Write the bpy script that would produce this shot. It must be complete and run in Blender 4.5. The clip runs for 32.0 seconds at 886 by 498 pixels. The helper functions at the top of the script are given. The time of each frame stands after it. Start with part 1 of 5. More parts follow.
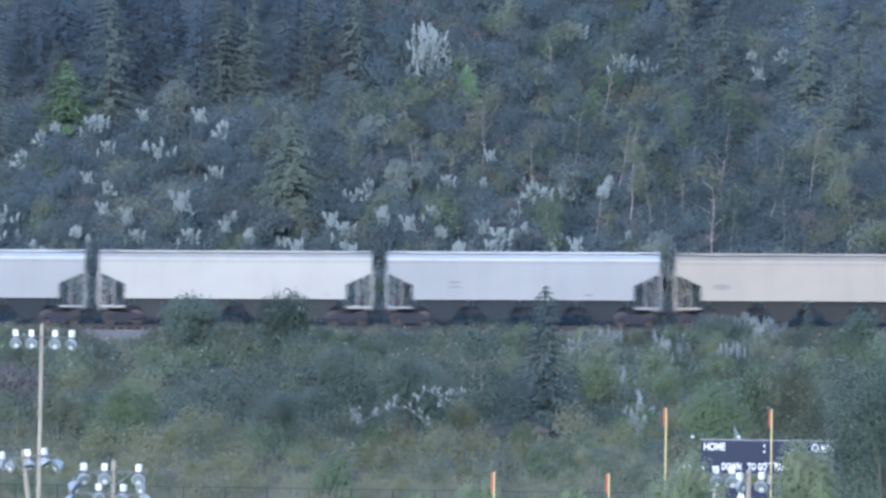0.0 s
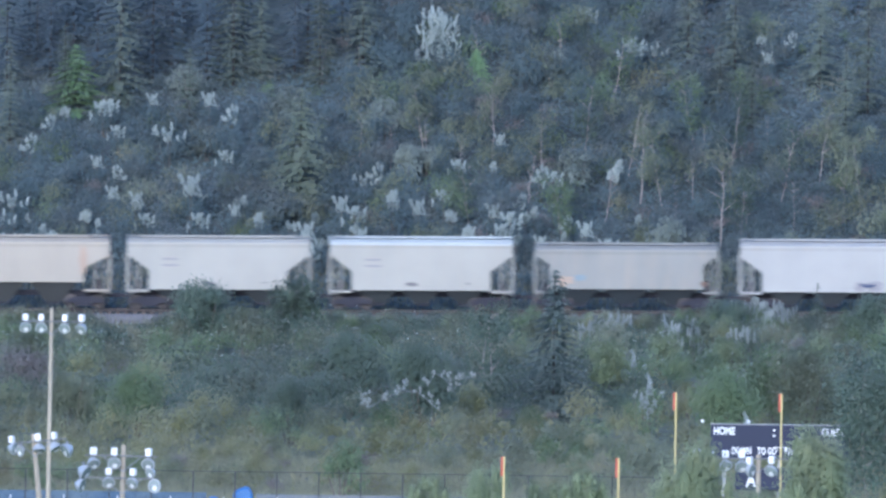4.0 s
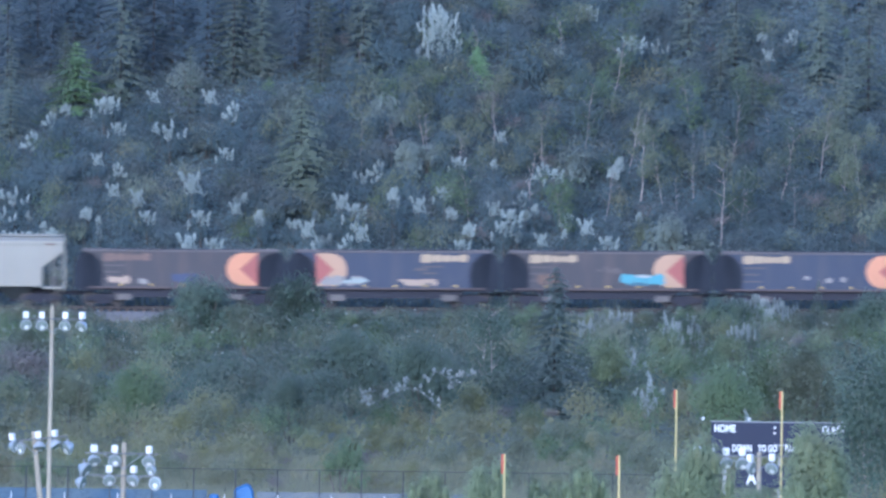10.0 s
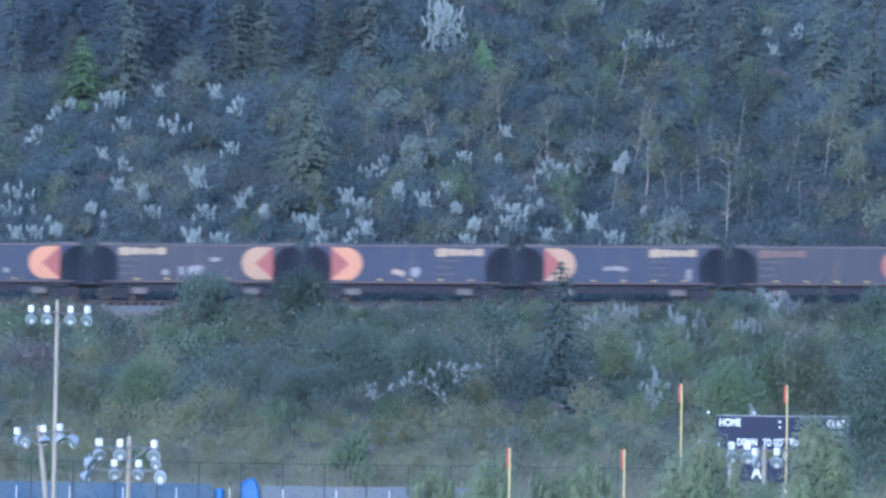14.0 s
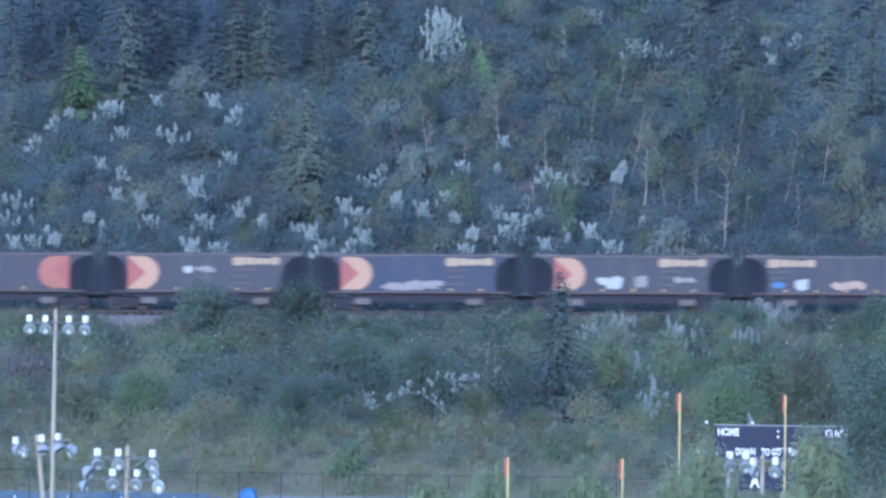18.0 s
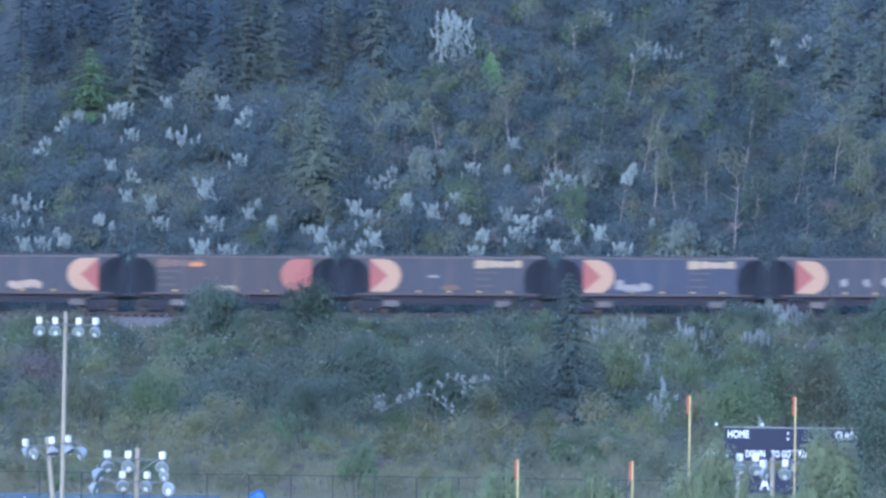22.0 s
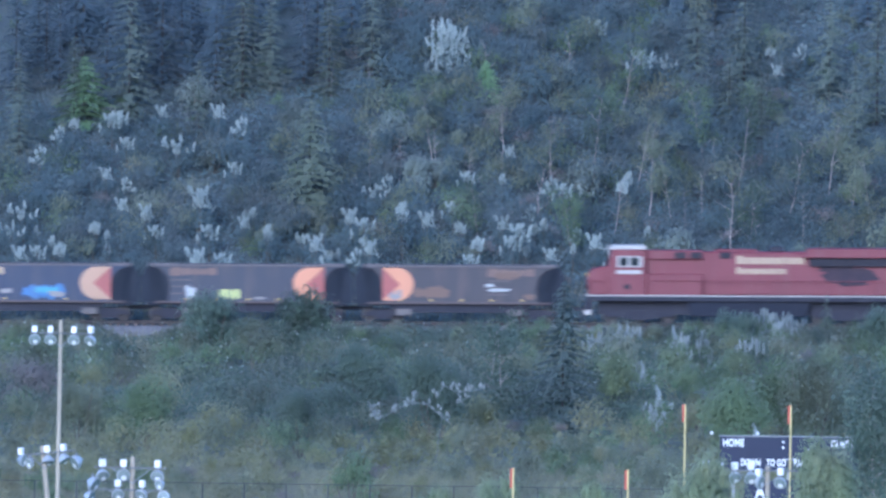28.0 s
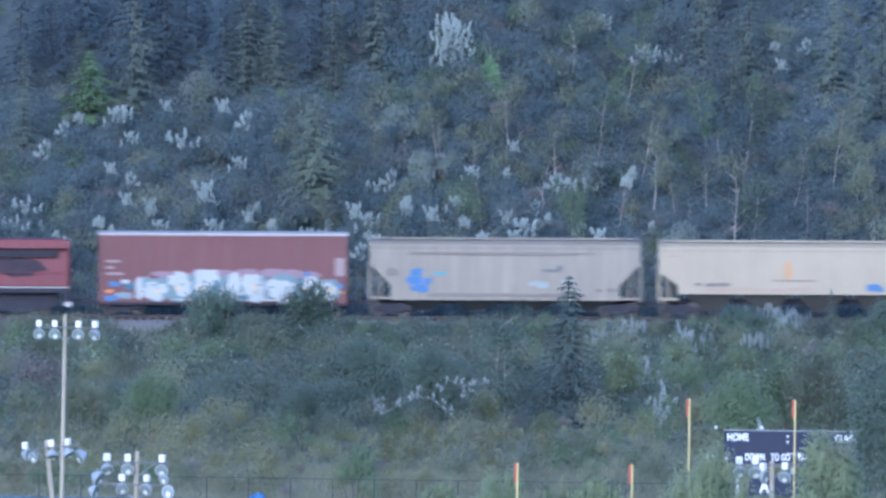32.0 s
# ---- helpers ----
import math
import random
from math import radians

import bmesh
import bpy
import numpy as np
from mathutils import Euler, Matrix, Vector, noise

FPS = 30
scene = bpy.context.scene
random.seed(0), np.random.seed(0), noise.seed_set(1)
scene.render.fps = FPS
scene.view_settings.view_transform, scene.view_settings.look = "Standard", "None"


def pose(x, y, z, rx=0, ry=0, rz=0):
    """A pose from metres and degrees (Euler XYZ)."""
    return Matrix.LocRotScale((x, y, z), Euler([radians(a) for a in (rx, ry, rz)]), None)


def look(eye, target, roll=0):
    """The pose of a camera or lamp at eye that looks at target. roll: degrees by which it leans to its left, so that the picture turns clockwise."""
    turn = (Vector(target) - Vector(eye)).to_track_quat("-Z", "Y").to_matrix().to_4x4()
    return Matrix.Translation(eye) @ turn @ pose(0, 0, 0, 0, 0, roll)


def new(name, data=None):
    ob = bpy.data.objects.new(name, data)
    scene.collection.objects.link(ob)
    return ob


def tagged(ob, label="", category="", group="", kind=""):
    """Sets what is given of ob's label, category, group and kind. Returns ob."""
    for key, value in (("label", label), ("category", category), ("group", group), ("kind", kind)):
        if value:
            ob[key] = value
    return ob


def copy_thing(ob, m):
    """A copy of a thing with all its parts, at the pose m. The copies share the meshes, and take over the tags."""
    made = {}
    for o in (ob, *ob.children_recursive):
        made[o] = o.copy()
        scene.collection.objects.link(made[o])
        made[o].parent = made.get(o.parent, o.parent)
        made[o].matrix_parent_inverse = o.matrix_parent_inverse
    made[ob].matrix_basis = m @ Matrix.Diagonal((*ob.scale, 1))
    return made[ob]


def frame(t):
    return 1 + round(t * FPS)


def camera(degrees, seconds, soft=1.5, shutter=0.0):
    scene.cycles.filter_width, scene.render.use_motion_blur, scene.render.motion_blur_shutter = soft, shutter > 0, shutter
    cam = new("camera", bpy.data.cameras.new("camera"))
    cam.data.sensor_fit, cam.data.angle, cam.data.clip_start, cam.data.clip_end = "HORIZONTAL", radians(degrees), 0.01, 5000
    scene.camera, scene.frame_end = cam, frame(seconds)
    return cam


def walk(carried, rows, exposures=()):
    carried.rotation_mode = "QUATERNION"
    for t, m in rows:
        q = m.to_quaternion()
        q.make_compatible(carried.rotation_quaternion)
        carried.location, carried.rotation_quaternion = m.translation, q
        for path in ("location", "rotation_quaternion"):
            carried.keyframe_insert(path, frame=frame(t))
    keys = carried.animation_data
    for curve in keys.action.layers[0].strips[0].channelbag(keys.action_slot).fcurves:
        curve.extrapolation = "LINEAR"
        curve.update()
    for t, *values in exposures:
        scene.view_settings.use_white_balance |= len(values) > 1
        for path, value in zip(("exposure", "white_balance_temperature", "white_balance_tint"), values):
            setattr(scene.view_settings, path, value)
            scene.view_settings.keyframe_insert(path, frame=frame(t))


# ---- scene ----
LENS = 1.942
cam = camera(LENS, 32.0, soft=2.8, shutter=0.9)
EYE_HEIGHT = 51.0
LEAN = 0.8
PATH = [  # seconds, turn to the left, tilt from straight down
    (0.0, -0.02995, 88.63409), (0.5, -0.02070, 88.62269), (1.0, -0.01694, 88.61693), (1.5, -0.01694, 88.61693),
    (2.0, -0.01503, 88.62062), (2.5, -0.01866, 88.62637), (3.0, -0.01108, 88.62825), (3.5, -0.00954, 88.60543),
    (5.5, -0.00584, 88.59497), (6.0, -0.00764, 88.59971), (6.5, -0.00207, 88.59486), (7.0, -0.00024, 88.58821),
    (7.5, 0.00165, 88.59004), (8.0, -0.00296, 88.59772), (8.5, -0.00373, 88.61291), (9.0, -0.00368, 88.61675),
    (9.5, -0.00740, 88.61680), (10.0, -0.00772, 88.59401), (10.5, -0.00397, 88.59582), (11.0, -0.00003, 88.60332),
    (11.5, -0.00179, 88.61474), (12.0, 0.00215, 88.62608), (12.5, 0.00197, 88.61295), (13.0, 0.00000, 88.60530),
    (13.5, 0.00159, 88.58620), (14.0, 0.00337, 88.58060), (14.5, 0.00506, 88.55964), (16.5, 0.00530, 88.57679),
    (17.0, 0.00549, 88.58998), (17.5, 0.00947, 88.60888), (18.0, -0.00005, 88.60158), (18.5, 0.00117, 88.62238),
    (19.0, 0.00955, 88.61458), (19.5, 0.01084, 88.56525), (20.0, 0.01092, 88.57108), (20.5, 0.01291, 88.58046),
    (21.0, 0.01898, 88.60702), (21.5, 0.02303, 88.62678), (22.0, 0.02181, 88.60592), (22.5, 0.02462, 88.60297),
    (23.0, 0.01900, 88.60411), (23.5, 0.02113, 88.62780), (24.0, 0.02127, 88.63821), (24.5, 0.01575, 88.65055),
    (25.0, 0.01584, 88.65247), (25.5, 0.01757, 88.63925), (27.5, 0.00964, 88.62127), (28.0, 0.01167, 88.62508),
    (28.5, 0.02093, 88.61356), (29.0, 0.01871, 88.58794), (29.5, 0.01262, 88.55965), (30.0, 0.01103, 88.57857),
    (30.5, 0.00748, 88.59956), (31.0, 0.01153, 88.61468), (31.5, 0.01530, 88.61834), (32.0, 0.02092, 88.61257),
]

walk(cam, [(t, pose(0, 0, EYE_HEIGHT, tilt, 0, turn) @ pose(0, 0, 0, 0, 0, LEAN)) for t, turn, tilt in PATH],
     exposures=[(0.0, 0.97, 5280, 15), (7.0, 0.94, 5120, 15), (10.0, 0.93, 4870, 16), (14.0, 0.92, 4740, 16), (29.0, 0.92, 4720, 16), (32.0, 0.92, 4840, 16)])

# world and light: evening shade, soft sky
world = bpy.data.worlds.new("evening_sky")
scene.world = world
world.use_nodes = True
wn = world.node_tree
wn.nodes.clear()
sky = wn.nodes.new("ShaderNodeTexSky")
sky.sky_type = "NISHITA"
sky.sun_disc = False
sky.sun_elevation = radians(22)
sky.sun_rotation = radians(196)
sky.ozone_density = 3.0
bg = wn.nodes.new("ShaderNodeBackground")
bg.inputs["Strength"].default_value = 0.15
wout = wn.nodes.new("ShaderNodeOutputWorld")
wn.links.new(sky.outputs[0], bg.inputs["Color"])
wn.links.new(bg.outputs[0], wout.inputs["Surface"])
sun_data = bpy.data.lights.new("sun", "SUN")
sun_data.energy = 1.6
sun_data.angle = radians(35)
sun_data.color = (1.0, 0.95, 0.88)
sun = new("sun", sun_data)
sun.matrix_world = look((-27, -100, 42), (0, 0, 0))


# ---- materials ----
def node_mat(name):
    m = bpy.data.materials.new(name)
    m.use_nodes = True
    nt = m.node_tree
    return m, nt, nt.nodes["Principled BSDF"]


def mix(nt, fac, a, b, blend="MIX"):
    n = nt.nodes.new("ShaderNodeMix")
    n.data_type, n.blend_type = "RGBA", blend
    for sock, val in ((n.inputs[0], fac), (n.inputs[6], a), (n.inputs[7], b)):
        if isinstance(val, (int, float)):
            sock.default_value = val
        elif isinstance(val, tuple):
            sock.default_value = (*val, 1)
        else:
            nt.links.new(val, sock)
    return n.outputs[2]


def noise_tex(nt, scale, detail=4, stretch=(1, 1, 1), source="Object"):
    tc = nt.nodes.new("ShaderNodeTexCoord")
    mp = nt.nodes.new("ShaderNodeMapping")
    mp.inputs["Scale"].default_value = stretch
    n = nt.nodes.new("ShaderNodeTexNoise")
    n.inputs["Scale"].default_value, n.inputs["Detail"].default_value = scale, detail
    nt.links.new(tc.outputs[source], mp.inputs["Vector"])
    nt.links.new(mp.outputs[0], n.inputs["Vector"])
    return n.outputs["Fac"]


def ramp(nt, fac, lo, hi):
    n = nt.nodes.new("ShaderNodeMapRange")
    n.inputs[1].default_value, n.inputs[2].default_value = lo, hi
    nt.links.new(fac, n.inputs[0])
    return n.outputs[0]


def bump(nt, p, fac, strength, dist):
    b = nt.nodes.new("ShaderNodeBump")
    b.inputs["Strength"].default_value, b.inputs["Distance"].default_value = strength, dist
    nt.links.new(fac, b.inputs["Height"])
    nt.links.new(b.outputs[0], p.inputs["Normal"])


def paint(name, base, dirt=(0.12, 0.09, 0.07), amount=0.35, rough=0.55, metal=0.0):
    """Weathered paint: broad fading, streaks that run down and fine specks."""
    m, nt, p = node_mat(name)
    broad = noise_tex(nt, 0.35, 3)
    streak = noise_tex(nt, 1.6, 5, (1.4, 1.4, 0.16))
    fine = noise_tex(nt, 14, 4)
    col = mix(nt, ramp(nt, broad, 0.35, 0.75), base, tuple(c * 0.86 for c in base))
    s = nt.nodes.new("ShaderNodeMath")
    s.operation = "MULTIPLY"
    nt.links.new(ramp(nt, streak, 0.5, 0.8), s.inputs[0])
    s.inputs[1].default_value = amount
    col = mix(nt, s.outputs[0], col, dirt)
    col = mix(nt, ramp(nt, fine, 0.66, 0.8), col, tuple(0.6 * c + 0.4 * d for c, d in zip(base, dirt)))
    nt.links.new(col, p.inputs["Base Color"])
    p.inputs["Roughness"].default_value, p.inputs["Metallic"].default_value = rough, metal
    bump(nt, p, fine, 0.15, 0.01)
    return m


def leafy(name, a, b, rough=0.7):
    """Waxy leaves: two tones mixed leaf by leaf, slow changes of tone, hue and dryness from plant to plant and over the slope."""
    m, nt, p = node_mat(name)
    geo = nt.nodes.new("ShaderNodeNewGeometry")
    info = nt.nodes.new("ShaderNodeObjectInfo")
    col = mix(nt, geo.outputs["Random Per Island"], a, b)
    wide = ramp(nt, noise_tex(nt, 0.55, 4), 0.3, 0.7)
    broad = ramp(nt, noise_tex(nt, 0.13, 3), 0.32, 0.68)
    warm = ramp(nt, noise_tex(nt, 0.21, 2, (1, 1.3, 1.3)), 0.52, 0.76)
    add = nt.nodes.new("ShaderNodeMath")
    nt.links.new(wide, add.inputs[0])
    nt.links.new(info.outputs["Random"], add.inputs[1])
    both_tones = nt.nodes.new("ShaderNodeMath")
    nt.links.new(add.outputs[0], both_tones.inputs[0])
    nt.links.new(broad, both_tones.inputs[1])
    hsv = nt.nodes.new("ShaderNodeHueSaturation")
    mr = nt.nodes.new("ShaderNodeMapRange")
    mr.inputs[2].default_value = 3.0
    mr.inputs[3].default_value, mr.inputs[4].default_value = 0.74, 1.26
    nt.links.new(both_tones.outputs[0], mr.inputs[0])
    nt.links.new(mr.outputs[0], hsv.inputs["Value"])
    sat = nt.nodes.new("ShaderNodeMapRange")
    sat.inputs[3].default_value, sat.inputs[4].default_value = 1.18, 0.92
    nt.links.new(broad, sat.inputs[0])
    nt.links.new(sat.outputs[0], hsv.inputs["Saturation"])
    dry = mix(nt, warm, col, tuple(0.6 * x + 0.4 * y for x, y in zip(b, (1.25 * b[1], 1.0 * b[1], 0.72 * b[1]))))
    nt.links.new(dry, hsv.inputs["Color"])
    nt.links.new(hsv.outputs[0], p.inputs["Base Color"])
    p.inputs["Roughness"].default_value = rough
    p.inputs["Specular IOR Level"].default_value = 0.25
    p.inputs["Sheen Weight"].default_value = 0.25
    thin = nt.nodes.new("ShaderNodeBsdfTranslucent")
    nt.links.new(hsv.outputs[0], thin.inputs["Color"])
    both = nt.nodes.new("ShaderNodeMixShader")
    both.inputs[0].default_value = 0.4
    nt.links.new(p.outputs[0], both.inputs[1])
    nt.links.new(thin.outputs[0], both.inputs[2])
    nt.links.new(both.outputs[0], nt.nodes["Material Output"].inputs["Surface"])
    return m


def mottled(name, a, b, scale, rough=0.9, rel=0.5, dist=0.03, stretch=(1, 1, 1)):
    m, nt, p = node_mat(name)
    big = noise_tex(nt, scale, 5, stretch)
    fine = noise_tex(nt, scale * 9, 4, stretch)
    col = mix(nt, ramp(nt, big, 0.3, 0.7), a, b)
    col = mix(nt, ramp(nt, fine, 0.5, 0.9), col, tuple(0.5 * x for x in a))
    nt.links.new(col, p.inputs["Base Color"])
    p.inputs["Roughness"].default_value = rough
    bump(nt, p, fine, rel, dist)
    return m


M_GROUND = mottled("meadow_ground", (0.112, 0.126, 0.080), (0.148, 0.154, 0.094), 0.08)
# dark blue cast of the hazy, shaded wood is put into the floor colour
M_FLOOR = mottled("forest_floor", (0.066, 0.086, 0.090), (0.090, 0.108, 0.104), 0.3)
M_TURF = mottled("field_turf", (0.075, 0.150, 0.070), (0.10, 0.18, 0.085), 0.15)
M_BALLAST = mottled("ballast", (0.155, 0.148, 0.15), (0.215, 0.205, 0.205), 3.0, dist=0.06)
M_TIE = mottled("tie_wood", (0.09, 0.07, 0.055), (0.14, 0.11, 0.09), 3.0)
M_RAIL = paint("rail_steel", (0.055, 0.048, 0.048), (0.08, 0.05, 0.04), 0.5, 0.5, 0.6)
M_DARK = paint("underframe_black", (0.028, 0.028, 0.040), (0.048, 0.044, 0.052), 0.5, 0.85)
M_WHEEL = paint("wheel_steel", (0.055, 0.047, 0.046), (0.03, 0.025, 0.025), 0.4, 0.5, 0.4)
M_BARK = mottled("bark", (0.10, 0.085, 0.07), (0.17, 0.15, 0.13), 4.0, stretch=(1, 1, 0.2))
M_SPRUCE_BARK = mottled("spruce_bark", (0.055, 0.055, 0.055), (0.08, 0.075, 0.07), 4.0)
M_BIRCH = mottled("pale_bark", (0.46, 0.40, 0.36), (0.30, 0.26, 0.24), 3.0)
M_DEADWOOD = mottled("dead_wood", (0.26, 0.29, 0.29), (0.18, 0.20, 0.20), 3.0)
M_LEAF = {
    # hillside leaves: the blue of distant haze is put into their colour
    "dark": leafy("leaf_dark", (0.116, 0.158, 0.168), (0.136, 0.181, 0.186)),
    "deep": leafy("leaf_deep_green", (0.102, 0.138, 0.110), (0.122, 0.160, 0.124)),
    "cottonwood": leafy("leaf_cottonwood", (0.114, 0.158, 0.122), (0.134, 0.180, 0.138)),
    "green": leafy("leaf_green", (0.148, 0.200, 0.118), (0.170, 0.224, 0.130)),
    "olive": leafy("leaf_olive", (0.226, 0.236, 0.134), (0.258, 0.266, 0.150)),
    "grey": leafy("leaf_grey_green", (0.180, 0.206, 0.146), (0.206, 0.232, 0.162)),
    "pale": leafy("leaf_pale", (0.205, 0.240, 0.215), (0.255, 0.290, 0.255)),
    "near": leafy("leaf_near", (0.255, 0.302, 0.184), (0.286, 0.335, 0.201)),
    "silver": leafy("leaf_silver", (0.345, 0.392, 0.372), (0.425, 0.472, 0.442)),
    "bright": leafy("leaf_bright", (0.195, 0.300, 0.160), (0.230, 0.338, 0.178)),
    "needle": leafy("needles", (0.140, 0.172, 0.142), (0.176, 0.204, 0.166)),
    "lone_needle": leafy("lone_needles", (0.138, 0.166, 0.126), (0.164, 0.192, 0.142)),
    "mid_needle": leafy("mid_needles", (0.124, 0.162, 0.150), (0.146, 0.186, 0.168)),
    # dark blue of the shaded gaps between spruces is put into these needles
    "shade_needle": leafy("shade_needles", (0.090, 0.124, 0.152), (0.112, 0.150, 0.172)),
    "brown": leafy("dry_twigs", (0.185, 0.170, 0.165), (0.245, 0.225, 0.21)),
    "straw": leafy("straw", (0.195, 0.205, 0.145), (0.245, 0.248, 0.178)),
    "frost": leafy("leaf_frosted", (0.310, 0.340, 0.325), (0.370, 0.400, 0.380)),
}


# ---- mesh helpers ----
class Build:
    """Gathers boxes, prisms and tubes into one mesh."""

    def __init__(self):
        self.v, self.f = [], []

    def add(self, verts, faces):
        n = len(self.v)
        self.v += [tuple(p) for p in verts]
        self.f += [tuple(i + n for i in q) for q in faces]
        return self

    def box(self, x0, x1, y0, y1, z0, z1):
        v = [(x, y, z) for z in (z0, z1) for y in (y0, y1) for x in (x0, x1)]
        return self.add(v, [(0, 2, 3, 1), (4, 5, 7, 6), (0, 1, 5, 4), (2, 6, 7, 3), (0, 4, 6, 2), (1, 3, 7, 5)])

    def prism(self, poly, y0, y1):
        """An outline in x and z, drawn out from y0 to y1."""
        n = len(poly)
        v = [(x, y0, z) for x, z in poly] + [(x, y1, z) for x, z in poly]
        f = [tuple(range(n)), tuple(range(2 * n - 1, n - 1, -1))]
        f += [(i, n + i, n + (i + 1) % n, (i + 1) % n) for i in range(n)]
        return self.add(v, f)

    def tube(self, p, q, r, r2=None, seg=8):
        p, q = Vector(p), Vector(q)
        d = (q - p).normalized()
        a = d.orthogonal().normalized()
        b = d.cross(a)
        r2 = r if r2 is None else r2
        ring = [(math.cos(2 * math.pi * i / seg), math.sin(2 * math.pi * i / seg)) for i in range(seg)]
        v = [p + r * (c * a + s * b) for c, s in ring] + [q + r2 * (c * a + s * b) for c, s in ring]
        f = [(i, (i + 1) % seg, seg + (i + 1) % seg, seg + i) for i in range(seg)]
        f += [tuple(range(seg - 1, -1, -1)), tuple(range(seg, 2 * seg))]
        return self.add(v, f)

    def turned(self, rings, origin, axis, seg=14):
        """A turned shape: (distance along the axis, radius) from one end to the other."""
        o, d = Vector(origin), Vector(axis).normalized()
        a = d.orthogonal().normalized()
        b = d.cross(a)
        v, f = [], []
        for h, r in rings:
            v += [o + h * d + r * (math.cos(2 * math.pi * i / seg) * a + math.sin(2 * math.pi * i / seg) * b) for i in range(seg)]
        for k in range(len(rings) - 1):
            f += [(k * seg + i, k * seg + (i + 1) % seg, (k + 1) * seg + (i + 1) % seg, (k + 1) * seg + i) for i in range(seg)]
        f += [tuple(range(seg - 1, -1, -1)), tuple(range((len(rings) - 1) * seg, len(rings) * seg))]
        return self.add(v, f)

    def mesh(self, name, material, bevel=0.0):
        me = bpy.data.meshes.new(name)
        me.from_pydata(self.v, [], self.f)
        bm = bmesh.new()
        bm.from_mesh(me)
        bmesh.ops.recalc_face_normals(bm, faces=bm.faces)
        if bevel:
            bmesh.ops.bevel(bm, geom=bm.edges[:], offset=bevel, segments=1, affect="EDGES", clamp_overlap=True)
        bm.to_mesh(me)
        bm.free()
        me.materials.append(material)
        return me


def part(name, build, material, parent, label="", bevel=0.0, at=None):
    ob = new(name, build.mesh(name, material, bevel) if isinstance(build, Build) else build)
    ob.parent = parent
    if at is not None:
        ob.matrix_basis = at
    return tagged(ob, label)


def thing(name, label, category, group="", at=None):
    ob = new(name)
    ob.empty_display_size = 0.5
    if at is not None:
        ob.matrix_basis = at
    return tagged(ob, label, category, group)


def structure(name, build, material, label="", category="", bevel=0.0):
    ob = new(name, build.mesh(name, material, bevel) if isinstance(build, Build) else build)
    return tagged(ob, label, category, kind="structure")

# ---- the lie of the land ----
TRACK_Y, RAIL_Z, GRADE = 1682.0, 5.94, 0.0094


def rail_z(x):
    return RAIL_Z + GRADE * max(-120.0, min(120.0, x))


def ground_z(x, y):
    """Bluff under the camera, level playing fields, a rise to the railway, the wooded hillside behind it."""
    if y < 60:
        return 48.5
    if y < 500:
        s = (500 - y) / 440
        return 48.5 * s * s * (3 - 2 * s)
    rz = rail_z(x)
    if y < 1490:
        return 0.0
    n = 0.5 * noise.noise((x * 0.07, y * 0.07, 1.5))
    if y < 1672:
        s = (y - 1490) / 182
        return (rz - 1.3) * s + n * min(1, s * 6) * min(1, (1672 - y) / 8)
    if y < 1676:
        return rz - 1.3
    if y < 1688:
        return rz - 0.85
    d = y - 1688
    rise = 0.46 * d if d < 140 else 64.4 + 8 * (1 - math.exp(-(d - 140) / 60))
    return rz - 0.85 + rise + 1.0 * n * min(1, d / 10)


def ground_mesh():
    xs = [-3000, -1500, -800, -500, -300, -200, -140, -100, -70] + [-56 + 2.8 * i for i in range(41)] + [70, 100, 140, 200, 300, 500, 800, 1500, 3000]
    ys = [-2500, -900, -300, 0, 60, 100, 150, 200, 260, 320, 380, 440, 500, 700, 1000, 1250, 1400, 1489]
    ys += [1493 + 4 * i for i in range(45)] + [1671, 1676, 1677, 1687, 1688.5]
    ys += [1690 + 2.5 * i for i in range(40)] + [1800, 1830, 1870, 1950, 2200, 2800, 4200]
    b = Build()
    b.v = [(x, y, ground_z(x, y)) for y in ys for x in xs]
    nx = len(xs)
    b.f = [(j * nx + i, j * nx + i + 1, (j + 1) * nx + i + 1, (j + 1) * nx + i) for j in range(len(ys) - 1) for i in range(nx - 1)]
    return b


land = structure("ground", ground_mesh(), M_GROUND, "grassy ground rising to a wooded hillside", "ground")
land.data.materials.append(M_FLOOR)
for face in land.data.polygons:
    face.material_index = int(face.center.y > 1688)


structure("playing_field", Build().box(-90, 90, 1180, 1468, -0.3, 0.02), M_TURF, "mown green turf of the playing field", "field")


